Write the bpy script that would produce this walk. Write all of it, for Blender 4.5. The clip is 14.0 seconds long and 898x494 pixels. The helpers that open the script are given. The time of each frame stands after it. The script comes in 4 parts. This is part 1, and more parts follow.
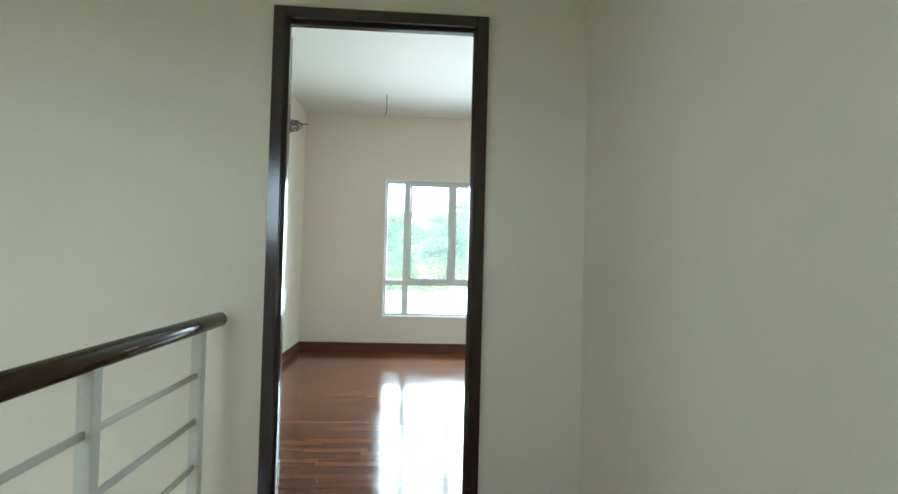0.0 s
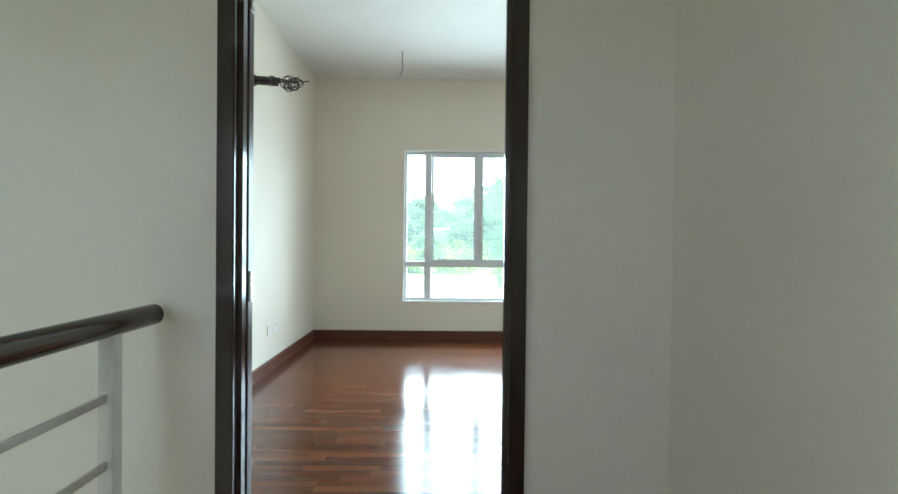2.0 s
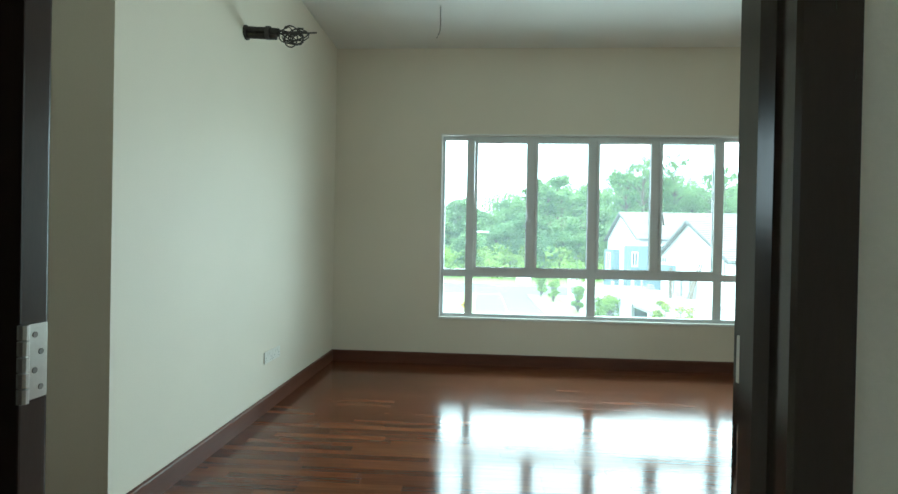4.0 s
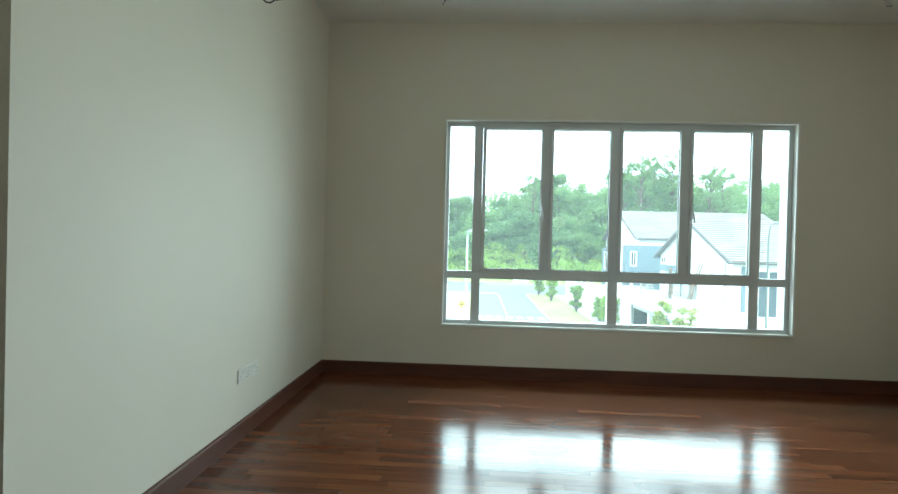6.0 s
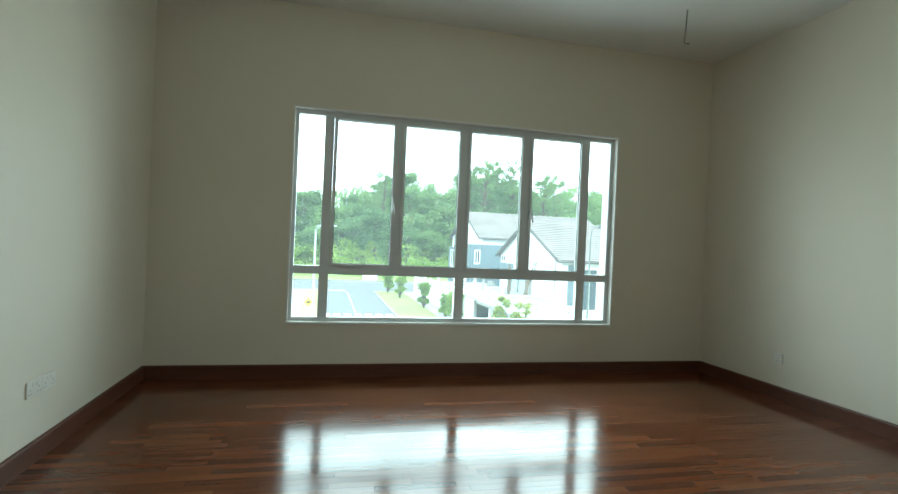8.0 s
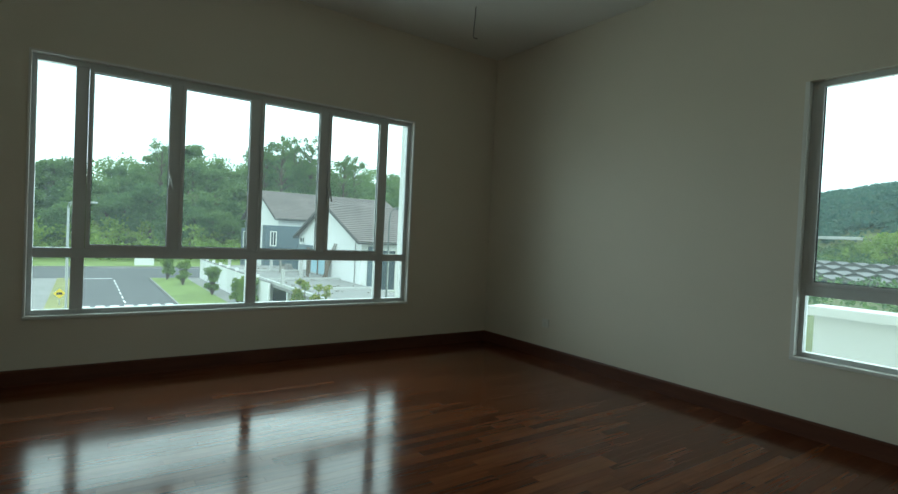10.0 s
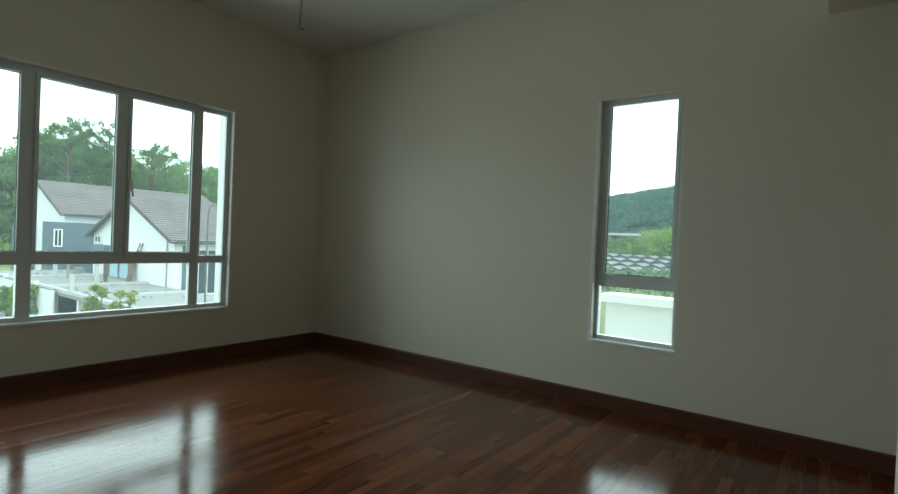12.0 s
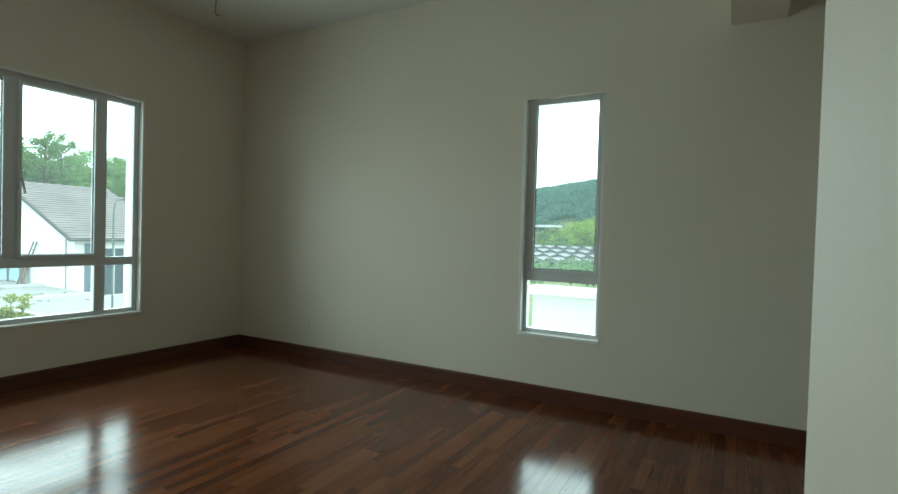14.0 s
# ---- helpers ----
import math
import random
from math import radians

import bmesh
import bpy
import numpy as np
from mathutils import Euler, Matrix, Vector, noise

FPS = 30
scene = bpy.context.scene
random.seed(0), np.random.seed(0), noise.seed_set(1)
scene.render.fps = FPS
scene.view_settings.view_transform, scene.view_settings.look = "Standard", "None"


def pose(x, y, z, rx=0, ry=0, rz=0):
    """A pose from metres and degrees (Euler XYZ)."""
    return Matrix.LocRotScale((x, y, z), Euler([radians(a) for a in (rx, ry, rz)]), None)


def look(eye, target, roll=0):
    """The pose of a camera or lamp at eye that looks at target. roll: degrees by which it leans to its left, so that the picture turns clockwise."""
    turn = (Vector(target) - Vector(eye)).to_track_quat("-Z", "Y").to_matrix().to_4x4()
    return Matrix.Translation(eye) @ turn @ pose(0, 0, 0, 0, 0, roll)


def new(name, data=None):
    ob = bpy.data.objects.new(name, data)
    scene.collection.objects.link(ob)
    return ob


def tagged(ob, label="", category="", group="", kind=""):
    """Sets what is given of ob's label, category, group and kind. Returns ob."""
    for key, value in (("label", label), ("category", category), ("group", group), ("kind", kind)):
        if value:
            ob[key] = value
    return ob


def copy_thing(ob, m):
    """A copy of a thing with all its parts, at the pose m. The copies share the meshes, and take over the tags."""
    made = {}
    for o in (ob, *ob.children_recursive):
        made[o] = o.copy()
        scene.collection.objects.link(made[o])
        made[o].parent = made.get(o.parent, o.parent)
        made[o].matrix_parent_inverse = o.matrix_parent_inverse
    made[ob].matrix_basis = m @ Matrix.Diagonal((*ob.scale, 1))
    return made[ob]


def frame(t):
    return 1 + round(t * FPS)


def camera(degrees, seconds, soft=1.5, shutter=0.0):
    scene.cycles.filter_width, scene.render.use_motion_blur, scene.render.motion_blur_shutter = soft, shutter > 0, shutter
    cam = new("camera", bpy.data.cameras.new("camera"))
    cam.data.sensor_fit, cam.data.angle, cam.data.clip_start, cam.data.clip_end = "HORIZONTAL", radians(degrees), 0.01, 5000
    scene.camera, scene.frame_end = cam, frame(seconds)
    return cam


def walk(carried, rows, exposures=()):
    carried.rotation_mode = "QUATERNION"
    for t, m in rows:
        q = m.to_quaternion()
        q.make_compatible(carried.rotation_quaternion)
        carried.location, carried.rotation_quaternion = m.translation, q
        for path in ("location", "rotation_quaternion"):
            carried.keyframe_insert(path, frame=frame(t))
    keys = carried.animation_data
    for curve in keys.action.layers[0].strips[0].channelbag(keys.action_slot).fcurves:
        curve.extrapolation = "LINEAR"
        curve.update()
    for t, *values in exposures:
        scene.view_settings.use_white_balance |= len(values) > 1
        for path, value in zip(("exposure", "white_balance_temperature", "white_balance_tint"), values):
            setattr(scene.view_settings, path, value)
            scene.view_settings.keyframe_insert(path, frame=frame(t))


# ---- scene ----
# ---- camera and walk ----
cam = camera(81.7, 14.0)
PATH = [
    (0, (1.584, -7.317, 1.304), (1.709, -5.322, 1.351), 1.5),
    (0.5, (1.604, -7.27, 1.279), (1.72, -5.274, 1.309), 0.9),
    (1, (1.624, -7.146, 1.258), (1.723, -5.149, 1.244), 0.9),
    (1.5, (1.619, -6.887, 1.271), (1.709, -4.889, 1.246), 0.7),
    (2, (1.624, -6.592, 1.249), (1.65, -4.592, 1.228), 0.6),
    (2.5, (1.627, -6.309, 1.249), (1.573, -4.31, 1.23), 0.6),
    (3, (1.598, -5.992, 1.252), (1.516, -3.994, 1.235), 0.9),
    (3.5, (1.578, -5.696, 1.225), (1.488, -3.698, 1.219), 1.0),
    (4, (1.56, -5.424, 1.257), (1.437, -3.428, 1.245), 1.1),
    (4.2, (1.548, -5.334, 1.264), (1.415, -3.338, 1.249), 1.3),
    (6.5, (1.441, -4.818, 1.256), (1.357, -2.82, 1.235), 1.6),
    (7, (1.484, -4.847, 1.286), (1.555, -2.849, 1.257), 1.5),
    (7.2, (1.442, -4.795, 1.258), (1.596, -2.802, 1.239), 1.8),
    (9.5, (1.467, -4.775, 1.224), (2.446, -3.032, 1.176), 2.7),
    (10, (1.471, -4.763, 1.218), (2.622, -3.129, 1.174), 2.7),
    (10.5, (1.486, -4.742, 1.226), (2.814, -3.247, 1.192), 2.6),
    (11, (1.502, -4.702, 1.25), (3.002, -3.38, 1.211), 2.5),
    (11.5, (1.529, -4.694, 1.208), (3.1, -3.456, 1.187), 2.5),
    (12, (1.494, -4.764, 1.231), (3.1, -3.572, 1.206), 2.4),
    (12.5, (1.497, -4.743, 1.265), (3.16, -3.633, 1.23), 2.3),
    (13, (1.501, -4.748, 1.259), (3.206, -3.702, 1.225), 2.1),
    (13.5, (1.481, -4.739, 1.264), (3.223, -3.757, 1.224), 1.8),
    (14, (1.494, -4.735, 1.262), (3.249, -3.777, 1.22), 1.7),
]
EXPOSURES = [(0.0, 2.22, 5450, 2), (1.8, 2.15, 5350, 2), (2.5, 1.92, 5300, 0), (3.2, 1.75, 5300, -2), (4.0, 1.38, 5400, -9), (6.5, 1.05, 5550, -5), (7.2, 0.95, 5600, -6), (9.5, 0.3, 5700, -7), (10.0, -0.42, 5700, -9),
             (11.2, -0.42, 5800, -7), (11.7, -0.42, 5800, -7), (12.5, 0.36, 5850, -5), (14.0, 0.32, 5750, -8)]
walk(cam, [(t, look(eye, target, roll)) for t, eye, target, roll in PATH], EXPOSURES)

# ---- world and light ----
world = bpy.data.worlds.new("sky")
scene.world = world
world.use_nodes = True
wn, wl = world.node_tree.nodes, world.node_tree.links
wn.clear()
w_out = wn.new("ShaderNodeOutputWorld")
w_bg = wn.new("ShaderNodeBackground")
w_sky = wn.new("ShaderNodeTexSky")
w_sky.sky_type = "NISHITA"
w_sky.sun_disc = False
w_sky.sun_elevation = radians(58)
w_sky.sun_rotation = radians(200)
w_sky.dust_density = 4.0
w_sky.air_density = 1.0
w_co = wn.new("ShaderNodeTexCoord")
w_noise = wn.new("ShaderNodeTexNoise")
w_noise.inputs["Scale"].default_value = 2.6
w_noise.inputs["Detail"].default_value = 6.0
w_ramp = wn.new("ShaderNodeValToRGB")
w_ramp.color_ramp.elements[0].position, w_ramp.color_ramp.elements[1].position = 0.34, 0.62
w_ramp.color_ramp.elements[0].color = (0.62, 0.62, 0.62, 1)
w_ramp.color_ramp.elements[1].color = (1, 1, 1, 1)
w_mix = wn.new("ShaderNodeMix")
w_mix.data_type = "RGBA"
CLOUD = 28.0
w_mix.inputs[7].default_value = (CLOUD * 0.93, CLOUD * 0.99, CLOUD, 1)
wl.new(w_co.outputs["Generated"], w_noise.inputs["Vector"])
wl.new(w_noise.outputs["Fac"], w_ramp.inputs["Fac"])
wl.new(w_ramp.outputs["Color"], w_mix.inputs[0])
wl.new(w_sky.outputs["Color"], w_mix.inputs[6])
# the cloud is thinner, and so brighter, towards the north-east
w_dir = wn.new("ShaderNodeVectorMath")
w_dir.operation = "DOT_PRODUCT"
w_dir.inputs[1].default_value = (0.88, 0.47, 0.0)
w_side = wn.new("ShaderNodeMapRange")
w_side.inputs["From Min"].default_value, w_side.inputs["From Max"].default_value = -1.0, 1.0
w_side.inputs["To Min"].default_value, w_side.inputs["To Max"].default_value = 0.82, 1.18
w_thin = wn.new("ShaderNodeVectorMath")
w_thin.operation = "SCALE"
wl.new(w_co.outputs["Generated"], w_dir.inputs[0])
wl.new(w_dir.outputs["Value"], w_side.inputs["Value"])
wl.new(w_mix.outputs[2], w_thin.inputs[0])
wl.new(w_side.outputs["Result"], w_thin.inputs["Scale"])
wl.new(w_thin.outputs["Vector"], w_bg.inputs["Color"])
w_bg.inputs["Strength"].default_value = 0.115
wl.new(w_bg.outputs["Background"], w_out.inputs["Surface"])

sun = new("sun", bpy.data.lights.new("sun", "SUN"))
sun.data.energy, sun.data.angle, sun.data.color = 1.5, radians(12), (1.0, 0.96, 0.9)
sun.matrix_world = look((0, 0, 0), (0.32, 0.86, -1.45))


def window_light(name, at, towards, width, height, power):
    """The sky's light in a window opening, behind the frame."""
    lamp = new(name, bpy.data.lights.new(name, "AREA"))
    lamp.data.shape, lamp.data.size, lamp.data.size_y = "RECTANGLE", width, height
    lamp.data.energy, lamp.data.color = power, (0.955, 1.0, 0.975)
    lamp.data.spread = radians(140)
    lamp.matrix_world = look(at, towards)
    return lamp


window_light("wide_window_light", (2.72, 0.14, 1.44), (2.72, -1.0, 1.44), 3.12, 1.88, 33)
window_light("narrow_window_light", (5.53, -3.5575, 1.4225), (4.0, -3.5575, 1.4225), 0.60, 1.82, 6)

# ---- materials ----


def nodes_of(name):
    m = bpy.data.materials.new(name)
    m.use_nodes = True
    n, l = m.node_tree.nodes, m.node_tree.links
    return m, n, l, n["Principled BSDF"]


def ramp_node(n, stops):
    r = n.new("ShaderNodeValToRGB")
    e = r.color_ramp.elements
    while len(e) < len(stops):
        e.new(0.5)
    for i, (p, c) in enumerate(stops):
        e[i].position, e[i].color = p, (*c, 1)
    return r


def paint(name, base, rough=0.6, vary=0.06, fine=90.0, coarse=1.3, bump=0.05, metal=0.0, stretch=(1, 1, 1), spec=0.5):
    """A surface with soft stains at a coarse scale, grain at a fine one, and a slight relief."""
    m, n, l, b = nodes_of(name)
    co = n.new("ShaderNodeTexCoord")
    mp = n.new("ShaderNodeMapping")
    mp.inputs["Scale"].default_value = stretch
    l.new(co.outputs["Object"], mp.inputs["Vector"])
    n1, n2 = n.new("ShaderNodeTexNoise"), n.new("ShaderNodeTexNoise")
    n1.inputs["Scale"].default_value, n1.inputs["Detail"].default_value = coarse, 4.0
    n2.inputs["Scale"].default_value, n2.inputs["Detail"].default_value = fine, 3.0
    for k in (n1, n2):
        l.new(mp.outputs["Vector"], k.inputs["Vector"])
    mix = n.new("ShaderNodeMath")
    mix.operation = "MULTIPLY_ADD"
    l.new(n1.outputs["Fac"], mix.inputs[0])
    mix.inputs[1].default_value = 0.65
    sc = n.new("ShaderNodeMath")
    sc.operation = "MULTIPLY"
    sc.inputs[1].default_value = 0.35
    l.new(n2.outputs["Fac"], sc.inputs[0])
    l.new(sc.outputs[0], mix.inputs[2])
    lo = tuple(c * (1 - vary) for c in base)
    hi = tuple(min(1, c * (1 + vary)) for c in base)
    r = ramp_node(n, [(0.3, lo), (0.7, hi)])
    l.new(mix.outputs[0], r.inputs["Fac"])
    l.new(r.outputs["Color"], b.inputs["Base Color"])
    b.inputs["Roughness"].default_value, b.inputs["Metallic"].default_value = rough, metal
    b.inputs["Specular IOR Level"].default_value = spec
    if bump:
        bp = n.new("ShaderNodeBump")
        bp.inputs["Strength"].default_value, bp.inputs["Distance"].default_value = bump, 0.004
        l.new(n2.outputs["Fac"], bp.inputs["Height"])
        l.new(bp.outputs["Normal"], b.inputs["Normal"])
    return m


def parquet(name, per_island):
    """Varnished red-brown hardwood strips: a tone of its own for each strip, grain along x, a glossy coat."""
    m, n, l, b = nodes_of(name)
    if per_island:
        rnd = n.new("ShaderNodeNewGeometry").outputs["Random Per Island"]
    else:
        rnd = n.new("ShaderNodeObjectInfo").outputs["Random"]
    pos = n.new("ShaderNodeNewGeometry").outputs["Position"]
    off = n.new("ShaderNodeVectorMath")
    off.operation = "MULTIPLY_ADD"
    comb = n.new("ShaderNodeCombineXYZ")
    for i in range(3):
        l.new(rnd, comb.inputs[i])
    l.new(comb.outputs[0], off.inputs[0])
    off.inputs[1].default_value = (17.0, 9.0, 0.0)
    l.new(pos, off.inputs[2])
    mp = n.new("ShaderNodeMapping")
    mp.inputs["Scale"].default_value = (2.2, 38.0, 1.0)
    l.new(off.outputs[0], mp.inputs["Vector"])
    g = n.new("ShaderNodeTexNoise")
    g.inputs["Scale"].default_value, g.inputs["Detail"].default_value, g.inputs["Distortion"].default_value = 1.6, 5.0, 0.6
    l.new(mp.outputs["Vector"], g.inputs["Vector"])
    tone = ramp_node(n, [(0.0, TONES[0]), (0.3, TONES[1]), (0.62, TONES[2]), (0.86, TONES[3]), (1.0, TONES[4])])
    l.new(rnd, tone.inputs["Fac"])
    gr = ramp_node(n, [(0.25, (0.72, 0.69, 0.66)), (0.75, (1.24, 1.22, 1.20))])
    l.new(g.outputs["Fac"], gr.inputs["Fac"])
    mul = n.new("ShaderNodeMix")
    mul.data_type, mul.blend_type = "RGBA", "MULTIPLY"
    mul.inputs[0].default_value = 1.0
    l.new(tone.outputs["Color"], mul.inputs[6])
    l.new(gr.outputs["Color"], mul.inputs[7])
    l.new(mul.outputs[2], b.inputs["Base Color"])
    smear = n.new("ShaderNodeTexNoise")
    smear.inputs["Scale"].default_value, smear.inputs["Detail"].default_value = 1.7, 5.0
    l.new(pos, smear.inputs["Vector"])
    rr = n.new("ShaderNodeMapRange")
    rr.inputs["From Min"].default_value, rr.inputs["From Max"].default_value = 0.3, 0.7
    rr.inputs["To Min"].default_value, rr.inputs["To Max"].default_value = 0.10, 0.2
    l.new(smear.outputs["Fac"], rr.inputs["Value"])
    l.new(rr.outputs["Result"], b.inputs["Roughness"])
    wav = n.new("ShaderNodeTexNoise")
    wav.inputs["Scale"].default_value, wav.inputs["Detail"].default_value = 1.0, 2.0
    mp2 = n.new("ShaderNodeMapping")
    mp2.inputs["Scale"].default_value = (1.5, 9.0, 1.0)
    l.new(off.outputs[0], mp2.inputs["Vector"])
    l.new(mp2.outputs["Vector"], wav.inputs["Vector"])
    bp = n.new("ShaderNodeBump")
    bp.inputs["Strength"].default_value, bp.inputs["Distance"].default_value = 0.12, 0.004
    l.new(wav.outputs["Fac"], bp.inputs["Height"])
    l.new(bp.outputs["Normal"], b.inputs["Normal"])
    b.inputs["Specular IOR Level"].default_value = 0.36
    return m


TONES = [(0.080, 0.022, 0.009), (0.106, 0.031, 0.012), (0.130, 0.040, 0.015), (0.156, 0.052, 0.020), (0.178, 0.063, 0.024)]
M_STRIP = parquet("varnished_strip", False)
M_STRIPS = parquet("varnished_strips_joined", True)
M_WALL = paint("cream_wall_paint", (0.755, 0.695, 0.585), 0.62, 0.045, 140, 0.9, 0.10)
M_CEIL = paint("white_ceiling_paint", (0.80, 0.79, 0.75), 0.75, 0.025, 120, 0.8, 0.05)
M_SKIRT = paint("skirting_wood", (0.102, 0.039, 0.023), 0.42, 0.22, 40, 3.0, 0.05, stretch=(1, 1, 6), spec=0.3)
M_FRAME = paint("door_frame_varnish", (0.028, 0.017, 0.014), 0.15, 0.14, 30, 2.0, 0.012, stretch=(6, 6, 1), spec=0.6)
M_LEAF = paint("door_leaf_wood", (0.036, 0.021, 0.016), 0.3, 0.16, 40, 2.0, 0.015, stretch=(6, 6, 1), spec=0.25)
M_RAIL = paint("handrail_varnish", (0.045, 0.026, 0.016), 0.17, 0.3, 60, 4.0, 0.04, stretch=(8, 1, 8), spec=0.6)
M_POST = paint("cream_metal_paint", (0.62, 0.60, 0.53), 0.4, 0.05, 60, 3.0, 0.02)
M_STEEL = paint("brushed_steel", (0.58, 0.56, 0.53), 0.32, 0.1, 120, 6.0, 0.03, metal=1.0)
M_SCREW = paint("screw_metal", (0.2, 0.19, 0.18), 0.4, 0.1, 120, 6.0, 0.0, metal=1.0)
M_ALU = paint("powder_coated_aluminium", (0.70, 0.72, 0.72), 0.38, 0.03, 80, 2.0, 0.02)
M_SILL = paint("white_sill_paint", (0.82, 0.81, 0.77), 0.45, 0.03, 80, 2.0, 0.02)
M_GASKET = paint("black_rubber", (0.02, 0.02, 0.02), 0.6, 0.1, 80, 2.0, 0.0)
M_SOCKET = paint("white_plastic", (0.76, 0.74, 0.67), 0.3, 0.02, 60, 2.0, 0.0)
M_SOCKHOLE = paint("socket_slot", (0.03, 0.03, 0.03), 0.5, 0.05, 60, 2.0, 0.0)
M_FOAM = paint("black_pipe_foam", (0.05, 0.045, 0.038), 0.85, 0.6, 70, 22.0, 0.3)
M_WIRE = paint("dark_cable", (0.05, 0.045, 0.04), 0.5, 0.2, 60, 6.0, 0.0)
M_GREYCABLE = paint("grey_cable", (0.24, 0.23, 0.21), 0.5, 0.1, 60, 6.0, 0.0)
M_TILE = paint("bathroom_tile", (0.55, 0.60, 0.52), 0.18, 0.06, 30, 2.0, 0.02)
M_GROUT = paint("tile_grout", (0.30, 0.30, 0.27), 0.8, 0.1, 60, 2.0, 0.05)
M_CONC = paint("concrete", (0.25, 0.245, 0.235), 0.85, 0.14, 25, 0.7, 0.3)
M_RENDER = paint("white_exterior_render", (0.80, 0.80, 0.79), 0.7, 0.05, 20, 0.35, 0.1)
M_BLUEGREY = paint("blue_grey_exterior_paint", (0.115, 0.15, 0.175), 0.6, 0.08, 20, 0.4, 0.05)
M_ROOF = paint("grey_roof_tile", (0.165, 0.140, 0.132), 0.75, 0.22, 6, 0.5, 0.2)
M_FASCIA = paint("dark_fascia", (0.07, 0.065, 0.065), 0.5, 0.1, 20, 1.0, 0.0)
M_ASPHALT = paint("asphalt", (0.10, 0.10, 0.105), 0.85, 0.12, 30, 0.25, 0.3)
M_MARK = paint("road_marking", (0.72, 0.72, 0.70), 0.7, 0.1, 15, 1.0, 0.1)
M_GRASS = paint("grass", (0.17, 0.23, 0.055), 0.9, 0.35, 9, 0.4, 0.5)
M_DRYGRASS = paint("dry_grass", (0.24, 0.24, 0.09), 0.9, 0.3, 9, 0.4, 0.5)
M_SOIL = paint("open_ground", (0.15, 0.17, 0.07), 0.95, 0.3, 0.8, 0.03, 0.4)
M_BARK = paint("tree_bark", (0.13, 0.10, 0.075), 0.9, 0.3, 12, 2.0, 0.6, stretch=(4, 4, 1))
M_RUBBLE = paint("building_rubble", (0.30, 0.285, 0.26), 0.9, 0.2, 10, 1.0, 0.4)
M_YELLOW = paint("yellow_sign_paint", (0.75, 0.55, 0.03), 0.4, 0.05, 20, 1.0, 0.0)
M_BLACK = paint("black_sign_paint", (0.02, 0.02, 0.02), 0.4, 0.05, 20, 1.0, 0.0)
M_GALV = paint("galvanised_steel", (0.5, 0.52, 0.52), 0.45, 0.1, 20, 1.0, 0.0, metal=0.6)
M_PALECONC = paint("pale_concrete", (0.48, 0.48, 0.46), 0.8, 0.1, 8, 0.4, 0.1)
M_DARKPOLE = paint("dark_grey_green_pole", (0.09, 0.11, 0.105), 0.45, 0.1, 20, 1.0, 0.0)
M_TARP = paint("pale_blue_hoarding", (0.36, 0.52, 0.60), 0.55, 0.08, 12, 0.8, 0.1)
M_BOARD = paint("weathered_board", (0.20, 0.15, 0.11), 0.85, 0.25, 14, 1.5, 0.2, stretch=(1, 6, 1))
M_PALEROOF = paint("pale_roof_sheet", (0.15, 0.145, 0.145), 0.6, 0.15, 3, 0.3, 0.1)


def foliage(name, dark, mid, light):
    m, n, l, b = nodes_of(name)
    g = n.new("ShaderNodeNewGeometry")
    o = n.new("ShaderNodeObjectInfo")
    no = n.new("ShaderNodeTexNoise")
    no.inputs["Scale"].default_value, no.inputs["Detail"].default_value = 0.22, 3.0
    l.new(g.outputs["Position"], no.inputs["Vector"])
    add = n.new("ShaderNodeMath")
    add.operation = "MULTIPLY_ADD"
    add.inputs[1].default_value = 0.4
    l.new(g.outputs["Random Per Island"], add.inputs[0])
    l.new(no.outputs["Fac"], add.inputs[2])
    add2 = n.new("ShaderNodeMath")
    add2.operation = "MULTIPLY_ADD"
    add2.inputs[1].default_value = 0.35
    l.new(o.outputs["Random"], add2.inputs[0])
    l.new(add.outputs[0], add2.inputs[2])
    r = ramp_node(n, [(0.35, dark), (0.75, mid), (1.0, light)])
    l.new(add2.outputs[0], r.inputs["Fac"])
    l.new(r.outputs["Color"], b.inputs["Base Color"])
    b.inputs["Roughness"].default_value = 0.6
    tr = n.new("ShaderNodeBsdfTranslucent")
    l.new(r.outputs["Color"], tr.inputs["Color"])
    ms = n.new("ShaderNodeMixShader")
    ms.inputs[0].default_value = 0.58
    l.new(b.outputs[0], ms.inputs[1])
    l.new(tr.outputs[0], ms.inputs[2])
    l.new(ms.outputs[0], n["Material Output"].inputs["Surface"])
    return m


M_LEAVES = foliage("tree_leaves", (0.070, 0.125, 0.060), (0.125, 0.205, 0.085), (0.21, 0.305, 0.11))
M_BUSH = foliage("bush_leaves", (0.10, 0.17, 0.035), (0.18, 0.28, 0.055), (0.29, 0.38, 0.085))
M_SHRUB = foliage("shrub_leaves", (0.07, 0.14, 0.035), (0.16, 0.25, 0.05), (0.36, 0.37, 0.07))
# distance haze is painted in: leaves shifted towards blue-green
M_HAZYWOOD = foliage("haze_tinted_wood_leaves", (0.045, 0.105, 0.095), (0.072, 0.15, 0.125), (0.11, 0.19, 0.135))


